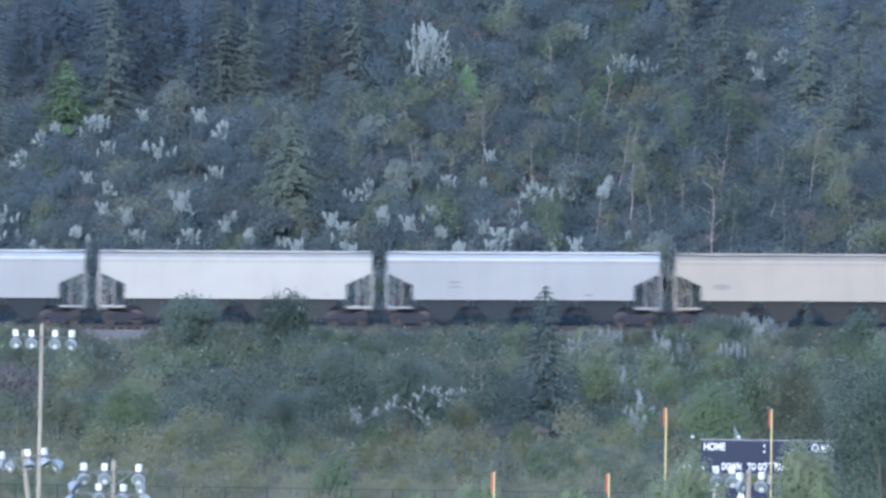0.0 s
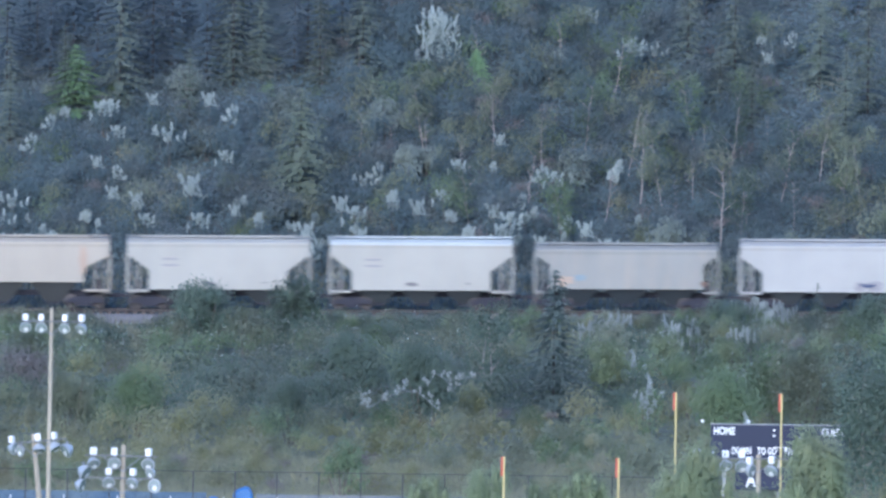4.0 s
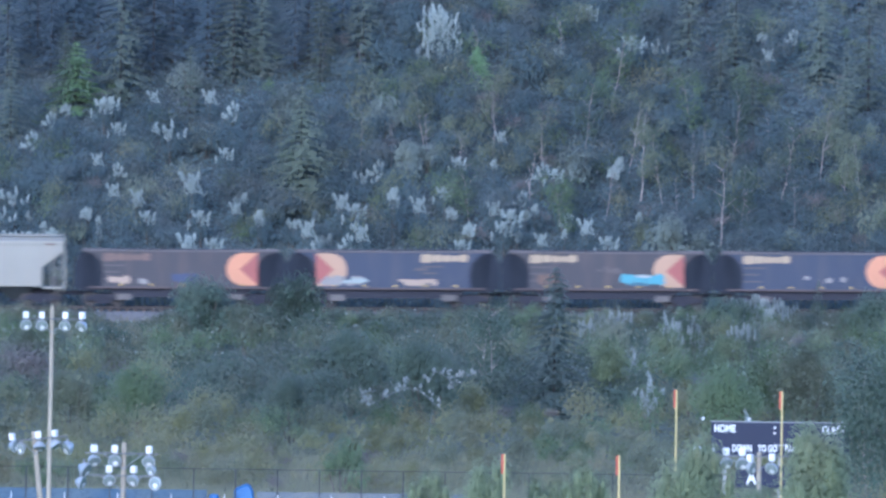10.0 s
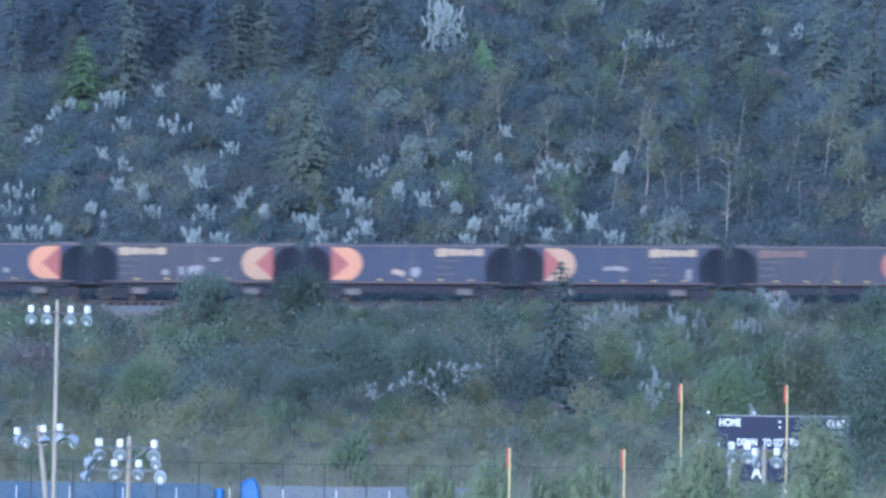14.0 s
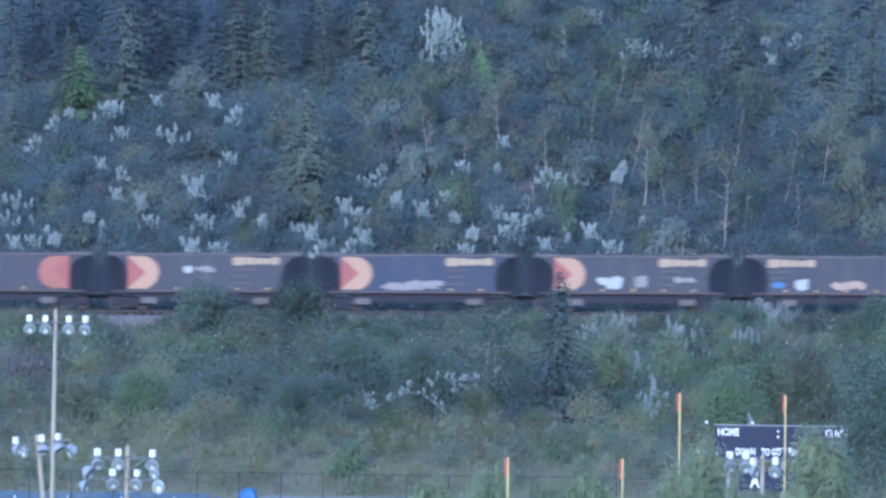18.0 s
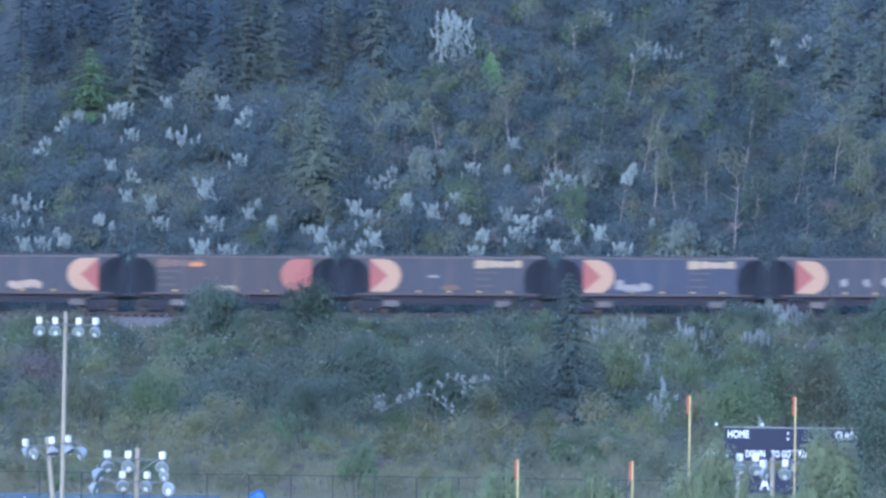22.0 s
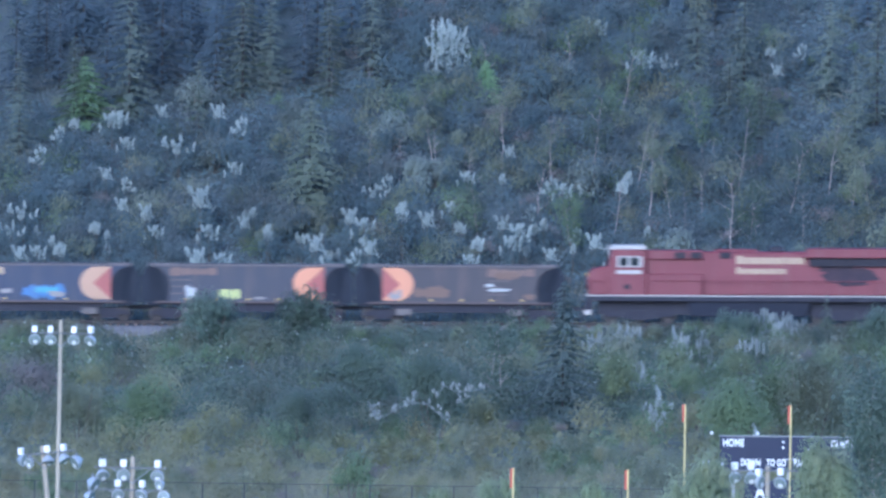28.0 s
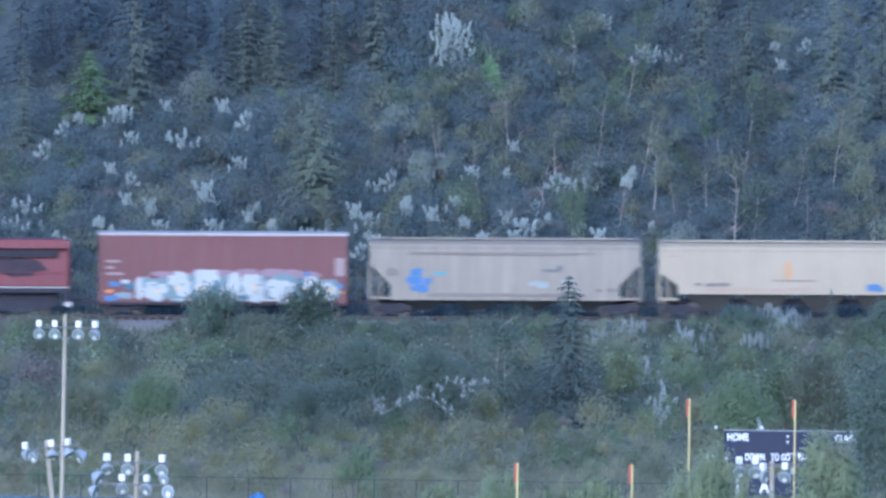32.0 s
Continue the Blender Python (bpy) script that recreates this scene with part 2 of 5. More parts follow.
# ---- railway ----
def railway():
    bed = Build()
    prof = [(-3.9, -1.15), (-1.75, -0.30), (1.75, -0.30), (3.9, -1.15), (3.9, -1.6), (-3.9, -1.6)]
    xs = [-560, -120, 120, 560]
    v = [(x, TRACK_Y + dy, rail_z(x) + dz) for x in xs for dy, dz in prof]
    n = len(prof)
    f = [(k * n + i, k * n + (i + 1) % n, (k + 1) * n + (i + 1) % n, (k + 1) * n + i) for k in range(3) for i in range(n)]
    bed.add(v, f)
    track = structure("railway_track", bed, M_BALLAST, "single railway track on a grey gravel bed", "track")
    for side in (-0.755, 0.755):
        r = Build()
        head = [(-0.037, 0.0), (0.037, 0.0), (0.037, -0.04), (0.01, -0.06), (0.01, -0.15), (0.07, -0.18), (-0.07, -0.18), (-0.01, -0.15), (-0.01, -0.06), (-0.037, -0.04)]
        v = [(x, TRACK_Y + side + dy, rail_z(x) + dz) for x in xs for dy, dz in head]
        n = len(head)
        r.add(v, [(k * n + i, k * n + (i + 1) % n, (k + 1) * n + (i + 1) % n, (k + 1) * n + i) for k in range(3) for i in range(n)])
        part("rail", r, M_RAIL, track, "rusty steel rail")
    tie = Build().box(-0.115, 0.115, -1.3, 1.3, -0.36, -0.18).mesh("tie", M_TIE, 0.012)
    far = Build()
    x = -300.0
    while x < 300:
        if -36 < x < 36:
            part("tie", tie, M_TIE, track, at=pose(x, TRACK_Y, rail_z(x)))
        else:
            z = rail_z(x)
            far.box(x - 0.115, x + 0.115, TRACK_Y - 1.3, TRACK_Y + 1.3, z - 0.36, z - 0.18)
        x += 0.55
    tagged(part("far_ties", far, M_TIE, track), kind="stuff")


railway()

# ---- the train ----
HALF = 1.52  # half a car's width


WHEELS = {}


def truck(car, x, axles=2, base=1.75):
    """A bogie: side frames, bolster and wheelsets."""
    b = Build()
    span = base * (axles - 1) / 2
    for s in (-1, 1):
        y = s * 1.0
        b.prism([(-span - 0.35, 0.38), (-span - 0.35, 0.62), (-0.45, 0.82), (0.45, 0.82), (span + 0.35, 0.62), (span + 0.35, 0.38), (span - 0.3, 0.42), (0.4, 0.18), (-0.4, 0.18), (-span + 0.3, 0.42)], y - 0.1 + s * 0.06, y + 0.1 + s * 0.06)
        for k in (-0.18, 0.0, 0.18):
            b.tube((k, y + s * 0.1, 0.3), (k, y + s * 0.1, 0.6), 0.07, seg=6)
    b.box(-0.25, 0.25, -1.0, 1.0, 0.5, 0.85)
    t = part("truck", b, M_DARK, car, at=pose(x, 0, 0))
    WHEELS.setdefault(car, [])
    w = Build()
    for s in (-1, 1):
        w.turned([(-0.07, 0.42), (-0.06, 0.46), (0.05, 0.455), (0.06, 0.49), (0.075, 0.47)], (0, s * 0.755, 0), (0, -s, 0), 16)
        w.turned([(-0.09, 0.12), (-0.02, 0.15)], (0, s * 0.82, 0), (0, -s, 0), 10)
    w.tube((0, -1.05, 0), (0, 1.05, 0), 0.08)
    me = w.mesh("wheelset", M_WHEEL)
    for i in range(axles):
        WHEELS[car].append((part("wheelset", me, M_WHEEL, t), -span + base * i))


def couplers(car, half_len):
    for s in (-1, 1):
        b = Build()
        b.box(s * (half_len - 1.1) - 0.25, s * (half_len - 1.1) + 0.25, -0.16, 0.16, 0.74, 0.98)
        b.prism([(s * (half_len - 0.9), 0.78), (s * half_len, 0.72), (s * half_len, 1.02), (s * (half_len - 0.9), 0.94)], -0.1, 0.1)
        part("coupler", b, M_DARK, car, bevel=0.01)


def ladder(car, x, z0, z1, y, material, width=0.42):
    b = Build()
    for dx in (-width / 2, width / 2):
        b.box(x + dx - 0.025, x + dx + 0.025, y - 0.05, y, z0, z1)
    z = z0 + 0.15
    while z < z1:
        b.tube((x - width / 2, y - 0.025, z), (x + width / 2, y - 0.025, z), 0.011, seg=5)
        z += 0.45
    part("ladder", b, material, car)


def smear(b, cx, cz, w, h, seed, y, points=16, rag=0.3):
    """A flat, ragged patch of paint on the side that faces the camera."""
    r = random.Random(seed)
    ring = []
    for i in range(points):
        a = 2 * math.pi * i / points
        k = 1 - rag * r.random()
        ring.append((cx + 0.5 * w * k * math.copysign(abs(math.cos(a)) ** 0.7, math.cos(a)), cz + 0.5 * h * k * math.copysign(abs(math.sin(a)) ** 0.7, math.sin(a))))
    b.prism(ring, y, y + 0.006)


SPRAY = {}


def spray(colour):
    if colour not in SPRAY:
        table = {"white": (0.395, 0.41, 0.405), "cyan": (0.085, 0.30, 0.37), "blue": (0.06, 0.155, 0.34), "pink": (0.36, 0.22, 0.25), "lilac": (0.24, 0.155, 0.19), "slate": (0.15, 0.215, 0.235), "blush": (0.27, 0.20, 0.20), "mint": (0.29, 0.335, 0.325), "dust": (0.185, 0.155, 0.135), "amber": (0.46, 0.27, 0.13), "shade": (0.13, 0.125, 0.13), "haze": (0.20, 0.25, 0.28), "yellow": (0.44, 0.46, 0.17),
                 "tan": (0.38, 0.28, 0.21), "orange": (0.55, 0.20, 0.07), "teal": (0.04, 0.12, 0.18), "grey": (0.26, 0.25, 0.26), "faint": (0.085, 0.072, 0.074), "pale": (0.25, 0.232, 0.222), "navy": (0.03, 0.05, 0.12), "rust": (0.135, 0.082, 0.06), "gold": (0.60, 0.42, 0.10), "cream": (0.52, 0.41, 0.25)}
        SPRAY[colour] = paint("spray_" + colour, table[colour], amount=0.25)
    return SPRAY[colour]


def graffiti(car, marks, y=-HALF - 0.012):
    """marks: colour, centre along the car, height, width, tall."""
    for i, (colour, cx, cz, w, h) in enumerate(marks):
        r = random.Random(int(100 * (cx + 3 * cz + w)))
        n = 1 if w < 0.7 or h < 0.25 else 4 if w < 1.5 else 8
        for k in range(n):
            fw, fh = (1.0, 1.0) if n == 1 else (r.uniform(0.35, 0.7), r.uniform(0.5, 0.95)) if n == 4 else (r.uniform(0.16, 0.4), r.uniform(0.35, 0.95))
            stroke(car, colour, cx + r.uniform(-0.5, 0.5) * w * (1 - fw), cz + r.uniform(-0.5, 0.5) * h * (1 - fh), w * fw, h * fh, r.random(), y - 0.007 * i - 0.0008 * k, 18, 0.34)


def stroke(car, colour, *shape):
    b = Build()
    smear(b, *shape)
    part("graffiti", b, spray(colour), car)


def hopper_car(pitch, body, top, low, z1, z2, inset, colour, dirt, amount, bays, label, roof_tint=None, belly=None):
    """A covered hopper: the side with its cut lower corners, slope sheets, roof, hatches, bays, ladders, trucks."""
    car = thing("covered_hopper_car", label, "freight car", "cars of the train")
    m = paint("hopper_paint", colour, dirt, amount)
    # side paint darkened: the shade under the car is put into the bays' colour
    m_belly_shade = paint("hopper_belly_shade", belly or tuple(0.19 * c + 0.01 * k for k, c in enumerate(colour)), (0.050, 0.046, 0.050), 0.6)
    m_roof = paint("hopper_roof", roof_tint or tuple(min(0.85, c * 1.08) for c in colour), dirt, 0.15)
    h = body / 2
    side = [(-h, top - 0.35), (h, top - 0.35), (h, z1), (h - inset, z2), (h - inset, low), (-h + inset, low), (-h + inset, z2), (-h, z1)]
    part("body", Build().prism(side, -HALF, HALF), m, car, bevel=0.02)
    roof = Build()
    v = []
    for x in (-h, h):
        v += [(x, y, z) for y, z in ((-HALF - 0.03, top - 0.42), (-HALF - 0.03, top - 0.3), (-1.0, top - 0.06), (0, top), (1.0, top - 0.06), (HALF + 0.03, top - 0.3), (HALF + 0.03, top - 0.42))]
    roof.add(v, [(i, i + 1, i + 8, i + 7) for i in range(6)] + [(6, 0, 7, 13), tuple(range(7)), tuple(range(13, 6, -1))])
    part("roof", roof, m_roof, car)
    # the shaded line under the eave, put in as a slightly darker strip
    part("top_chord", Build().box(-h, h, -HALF - 0.012, -HALF + 0.02, top - 0.62, top - 0.425), paint("hopper_eave_shade", tuple(0.9 * c for c in colour), dirt, 0.3), car)
    hatch = Build().prism([(-body * 0.42, top - 0.02), (-body * 0.42, top + 0.09), (body * 0.42, top + 0.09), (body * 0.42, top - 0.02)], -0.32, 0.32)
    part("hatch_cover", hatch, m_roof, car, bevel=0.03)
    walk_b = Build()
    for s in (-1, 1):
        walk_b.box(-h, h, s * 0.85 - 0.25, s * 0.85 + 0.25, top + 0.08, top + 0.11)
    part("roof_walkway", walk_b, m_roof, car)
    sill = Build().box(-h + inset, h - inset, -HALF - 0.03, -HALF + 0.06, low - 0.07, low + 0.06).box(-h + inset, h - inset, HALF - 0.06, HALF + 0.03, low - 0.07, low + 0.06)
    part("side_sill", sill, m, car)
    # ribs on the side, low and broad
    n = max(5, int(body / 1.2))
    rib = Build().box(-0.03, 0.03, -HALF - 0.022, -HALF + 0.01, low + 0.02, top - 0.45).mesh("rib", m)
    for i in range(1, n):
        x = -h + inset + (body - 2 * inset) * i / n
        part("rib", rib, m, car, at=pose(x, 0, 0))
    # discharge bays
    room = body - 2 * inset - 0.6
    for i in range(bays):
        cx = -room / 2 + room * (i + 0.5) / bays
        w = room / bays * 0.5
        bay = Build()
        bay.add([(cx + sx * k * w, sy * j, z) for k, j, z in ((0.96, 1.35, low + 0.02), (0.3, 0.5, 0.42)) for sx, sy in ((-1, -1), (1, -1), (1, 1), (-1, 1))],
                [(0, 3, 2, 1), (4, 5, 6, 7), (0, 1, 5, 4), (1, 2, 6, 5), (2, 3, 7, 6), (3, 0, 4, 7)])
        bay_ob = part("discharge_bay", bay, m_belly_shade, car)
        part("gate", Build().box(cx - 0.45, cx + 0.45, -0.62, 0.62, 0.3, 0.42), M_DARK, bay_ob, bevel=0.015)
    part("centre_sill", Build().box(-h, h, -0.3, 0.3, 0.86, 1.2), M_DARK, car)
    for s in (-1, 1):
        e = Build()
        e.box(min(s * h, s * (h - inset)), max(s * h, s * (h - inset)), -HALF, HALF, 1.12, 1.26)
        part("end_platform", e, m, car, bevel=0.015)
        for sy in (-1, 1):
            part("corner_post", Build().box(s * h - 0.07, s * h + 0.07, sy * (HALF - 0.07) - 0.07, sy * (HALF - 0.07) + 0.07, 1.2, z1 + 0.05), m, car)
            part("brace_post", Build().box(s * (h - inset * 0.55) - 0.04, s * (h - inset * 0.55) + 0.04, sy * (HALF - 0.2) - 0.05, sy * (HALF - 0.2) + 0.05, 1.2, z2 + 0.5), m, car)
        ladder(car, s * (h - 0.25), 0.9, z1, -HALF - 0.01, m)
        part("brake_gear", Build().tube((s * (h - 0.6), -0.7, 1.3), (s * (h - 0.6), 0.6, 1.3), 0.2).box(s * (h - 0.7) - 0.2, s * (h - 0.7) + 0.2, 0.3, 0.8, 1.26, 1.9), M_DARK, car)
        truck(car, s * (h - inset * 0.5 - 0.75))
    couplers(car, pitch / 2)
    return car


# base tones lean to blue: a little distance haze is put into the paint
M_COAL = [paint("coal_car_black", (0.038, 0.041, 0.060), (0.12, 0.09, 0.075), 0.5), paint("coal_car_blue_black", (0.027, 0.038, 0.074), (0.10, 0.085, 0.08), 0.45),
          paint("coal_car_brown_black", (0.045, 0.040, 0.049), (0.13, 0.09, 0.075), 0.55)]
M_RIM = paint("coal_rim", (0.12, 0.105, 0.11), (0.08, 0.06, 0.06), 0.5)
M_SCRIPT = paint("worn_script", (0.15, 0.095, 0.078), (0.07, 0.05, 0.05), 0.6)
M_CREAM = paint("faded_cream", (0.38, 0.285, 0.185), (0.22, 0.13, 0.09), 0.35)
M_RED = paint("emblem_red", (0.33, 0.095, 0.08), (0.18, 0.08, 0.06), 0.35)
M_DISC = {"white": paint("emblem_white", (0.44, 0.27, 0.17), (0.36, 0.2, 0.13), 0.35), "orange": paint("emblem_orange", (0.58, 0.26, 0.14), (0.3, 0.14, 0.09), 0.35), "dim": paint("emblem_dim", (0.34, 0.12, 0.09), (0.16, 0.09, 0.07), 0.4)}
# near black: the shade of the recessed car ends is put into this colour
M_END_SHADE = paint("car_end_shade", (0.016, 0.021, 0.034), (0.032, 0.034, 0.042), 0.4, 0.85)
M_LOAD = mottled("coal_load", (0.03, 0.03, 0.032), (0.06, 0.058, 0.06), 2.5)
M_SILLRED = paint("sill_rust", (0.085, 0.06, 0.06), (0.09, 0.05, 0.04), 0.5)
M_BOXGREY = paint("door_gear_grey", (0.115, 0.10, 0.095), (0.1, 0.08, 0.07), 0.5)


def coal_car(emblem_right, tone, disc, marks, script):
    """An open coal gondola with raked ends, a half-round emblem at one end and a bar of script at the other."""
    car = thing("coal_gondola_car", "black open-top coal gondola with red half-round emblem", "freight car", "cars of the train")
    m = M_COAL[tone]
    top, low, h = 3.68, 1.28, 5.03
    for sy in (-1, 1):
        b = Build()
        side = [(-h, low)] + [(-h + 0.1, low + 0.9)] + [(-h - 0.05, top - 0.8), (-h - 0.5, top - 0.35), (-h - 1.2, top - 0.1)]
        side += [(h + 1.2, top - 0.1), (h + 0.5, top - 0.35), (h + 0.05, top - 0.8), (h - 0.1, low + 0.9), (h, low)]
        b.prism(side, sy * HALF - 0.03, sy * HALF + 0.03)
        part("side_sheet", b, m, car)
        c = Build().box(-h - 1.28, h + 1.28, sy * HALF - 0.09, sy * HALF + 0.07, top - 0.12, top)
        part("top_chord", c, M_RIM, car, bevel=0.015)
        part("side_sill", Build().box(-h - 0.9, h + 0.9, sy * HALF - 0.06, sy * HALF + 0.06, low - 0.1, low + 0.02), M_SILLRED, car, bevel=0.01)
    for s in (-1, 1):
        # added block that fills the shaded gap to the next car with dark
        part("end_bulkhead", Build().prism([(s * (h - 0.2), 1.2), (s * (h + 1.79), 1.2), (s * (h + 1.79), top - 0.85), (s * (h + 1.5), top - 0.3), (s * (h + 1.15), top - 0.14), (s * (h - 0.2), top - 0.14)], -1.3, 1.3), M_END_SHADE, car)
        e = Build()
        e.add([(s * (h + 1.2), y, top - 0.05) for y in (-1.45, 1.45)] + [(s * (h - 0.3), y, 1.1) for y in (-1.45, 1.45)]
              + [(s * (h + 1.1), y, top - 0.05) for y in (-1.45, 1.45)] + [(s * (h - 0.45), y, 1.1) for y in (-1.45, 1.45)],
              [(0, 1, 3, 2), (4, 6, 7, 5), (0, 4, 5, 1), (2, 3, 7, 6), (0, 2, 6, 4), (1, 5, 7, 3)])
        part("end_sheet", e, M_END_SHADE, car)
        part("end_beam", Build().box(s * (h + 1.1) - 0.08, s * (h + 1.1) + 0.08, -1.45, 1.45, top - 0.5, top - 0.14), M_DARK, car)
        part("end_platform", Build().box(s * (h + 0.6) - 0.85, s * (h + 0.6) + 0.85, -1.4, 1.4, 1.06, 1.19), M_DARK, car)
        ladder(car, s * (h + 0.9), 0.9, top - 0.1, -HALF + 0.02, M_END_SHADE)
        for sy in (-1, 1):
            post = Build()
            post.add([(s * (h + 1.15), sy * 1.45 - 0.05, top - 0.1), (s * (h + 1.15), sy * 1.45 + 0.05, top - 0.1), (s * (h + 0.55), sy * 1.45 + 0.05, 1.2), (s * (h + 0.55), sy * 1.45 - 0.05, 1.2),
                      (s * (h + 1.05), sy * 1.45 - 0.05, top - 0.1), (s * (h + 1.05), sy * 1.45 + 0.05, top - 0.1), (s * (h + 0.45), sy * 1.45 + 0.05, 1.2), (s * (h + 0.45), sy * 1.45 - 0.05, 1.2)],
                     [(0, 1, 2, 3), (7, 6, 5, 4), (0, 4, 5, 1), (1, 5, 6, 2), (2, 6, 7, 3), (3, 7, 4, 0)])
            part("corner_brace", post, M_END_SHADE, car)
        part("plate", Build().box(s * 3.6 - 0.5, s * 3.6 + 0.5, -1.5, -1.42, 0.45, 0.85), M_BOXGREY, car, bevel=0.01)
        truck(car, s * (h - 0.1))
    load = Build()
    load.add([(-h - 1.0, -1.45, top - 0.3), (h + 1.0, -1.45, top - 0.3), (h + 1.0, 1.45, top - 0.3), (-h - 1.0, 1.45, top - 0.3), (-h + 0.5, 0, top + 0.02), (h - 0.5, 0, top + 0.02)],
             [(0, 1, 5, 4), (2, 3, 4, 5), (1, 2, 5), (3, 0, 4), (3, 2, 1, 0)])
    part("load", load, M_LOAD, car)
    part("belly", Build().prism([(-h, low), (-h + 1.2, 0.62), (h - 1.2, 0.62), (h, low)], -1.3, 1.3), M_DARK, car)
    # emblem, standing 6 mm proud of the side
    s = 1 if emblem_right else -1
    y = -HALF - 0.045
    edge = s * (h - 0.05)
    ring = [(edge, 1.4), (edge, 3.5)] + [(edge - s * (0.95 + 1.05 * math.cos(a)), 2.45 + 1.05 * math.sin(a)) for a in [radians(90 - 15 * k) for k in range(13)]]
    part("emblem", Build().prism(ring, y, y + 0.012), M_DISC[disc], car)
    part("emblem", Build().prism([(edge, 1.42), (edge, 3.48), (edge - s * 1.15, 2.45)], y - 0.008, y), M_RED, car)
    b = Build()
    x0 = -4.95 if emblem_right else 1.75
    for w, z0, z1 in ((0.82, 2.92, 3.48), (0.55, 2.97, 3.46), (0.5, 2.97, 3.42), (0.42, 2.99, 3.4), (0.62, 2.97, 3.47)):
        b.prism([(x0, z0 + 0.1), (x0 + 0.1, z0), (x0 + w - 0.08, z0 + 0.02), (x0 + w, z0 + 0.12), (x0 + w, z1 - 0.1), (x0 + w - 0.1, z1), (x0 + 0.08, z1 - 0.02), (x0, z1 - 0.12)], y, y + 0.012)
        x0 += w + 0.035
    part("script_bar", b, script, car)
    x1 = -4.9 if emblem_right else 1.85
    small = Build()
    for z, w in ((2.62, 1.4), (2.2, 1.0), (1.75, 1.2)):
        small.box(x1, x1 + w, y, y + 0.012, z, z + 0.1)
    part("stencil_bar", small, spray("faint"), car)
    strip = Build().box(0, 0.22, y, y + 0.012, 1.38, 1.48).mesh("reflector", spray("gold"))
    for k in range(5):
        part("reflector", strip, None, car, at=pose(-3.9 + 1.95 * k, 0, 0))
    graffiti(car, marks, y - 0.004)
    couplers(car, 13.71 / 2)
    return car


def box_car():
    car = thing("box_car", "faded red high box car with white graffiti along its lower half", "freight car", "cars of the train")
    red = paint("boxcar_red", (0.132, 0.045, 0.047), (0.16, 0.09, 0.09), 0.3)
    roof = paint("boxcar_roof", (0.40, 0.37, 0.37), (0.3, 0.2, 0.18), 0.3)
    h, top, low = 8.0, 5.42, 0.85
    part("body", Build().box(-h, h, -HALF, HALF, low, top - 0.22), red, car, bevel=0.02)
    rf = Build()
    rf.add([(x, y, z) for x in (-h - 0.05, h + 0.05) for y, z in ((-HALF - 0.05, top - 0.26), (-HALF - 0.05, top - 0.1), (0, top), (HALF + 0.05, top - 0.1), (HALF + 0.05, top - 0.26))],
           [(0, 1, 6, 5), (1, 2, 7, 6), (2, 3, 8, 7), (3, 4, 9, 8), (4, 0, 5, 9), (0, 4, 3, 2, 1), (5, 6, 7, 8, 9)])
    part("roof", rf, roof, car)
    rib = Build().box(-0.04, 0.04, -HALF - 0.035, -HALF, low + 0.05, top - 0.3).mesh("rib", red)
    for i in range(1, 20):
        x = -h + 16.0 * i / 20
        if abs(x) > 1.7:
            part("rib", rib, red, car, at=pose(x, 0, 0))
    door = part("door", Build().box(-1.6, 1.6, -HALF - 0.06, -HALF - 0.005, low + 0.08, top - 0.45), red, car, bevel=0.015)
    rods = Build()
    for x in (-1.2, -0.4, 0.4, 1.2):
        rods.tube((x, -HALF - 0.075, low + 0.1), (x, -HALF - 0.075, top - 0.5), 0.02, seg=6)
    part("lock_rod", rods, red, door)
    part("side_sill", Build().box(-h, h, -HALF - 0.02, -HALF + 0.1, low - 0.16, low), M_DARK, car)
    part("centre_sill", Build().box(-h, h, -0.35, 0.35, 0.5, low), M_DARK, car)
    part("panel", Build().box(7.2, 7.85, -HALF - 0.05, -HALF - 0.04, 2.6, 3.75), spray("blush"), car)
    ladder(car, -h + 0.3, 0.6, top - 0.4, -HALF - 0.03, red)
    ladder(car, h - 0.3, 0.6, 2.5, -HALF - 0.03, red)
    bars = Build()
    for z, w in ((3.4, 1.0), (3.0, 0.6), (2.6, 1.2)):
        bars.box(-7.6, -7.6 + w, -HALF - 0.05, -HALF - 0.04, z, z + 0.16)
    part("stencil_bar", bars, spray("blush"), car)
    y = -HALF - 0.065
    graffiti(car, [("lilac", -3.6, 2.62, 3.2, 0.6), ("lilac", -0.8, 2.75, 3.4, 0.6), ("lilac", 3.0, 2.75, 4.6, 0.7), ("lilac", 5.4, 2.6, 2.4, 0.7)], y)
    r = random.Random(3)
    for k, (x, w, tall, z) in enumerate(((-4.35, 1.5, 1.55, 1.75), (-2.95, 1.6, 1.8, 1.85), (-1.35, 1.9, 1.95, 1.95), (0.35, 1.7, 1.75, 1.8), (2.05, 2.0, 1.8, 1.8), (3.85, 1.9, 1.9, 1.85), (5.5, 1.6, 1.7, 1.75), (6.75, 1.1, 1.5, 1.7))):
        stroke(car, "slate", x + 0.08, z - 0.03, w + 0.35, tall + 0.12, 20 + k, y - 0.08 - 0.001 * k, 22, 0.22)
        for q in range(4):
            stroke(car, "white", x + r.uniform(-0.32, 0.32) * w, z + r.uniform(-0.28, 0.28) * tall, w * r.uniform(0.5, 0.8), tall * r.uniform(0.45, 0.8), 40 + 7 * k + q, y - 0.1 - 0.0015 * (4 * k + q), 16, 0.3)
        stroke(car, "slate", x + w * r.uniform(-0.3, 0.3), z + r.uniform(-0.5, -0.1) * tall * 0.5, 0.16, 0.6, 70 + k, y - 0.16, 9, 0.3)
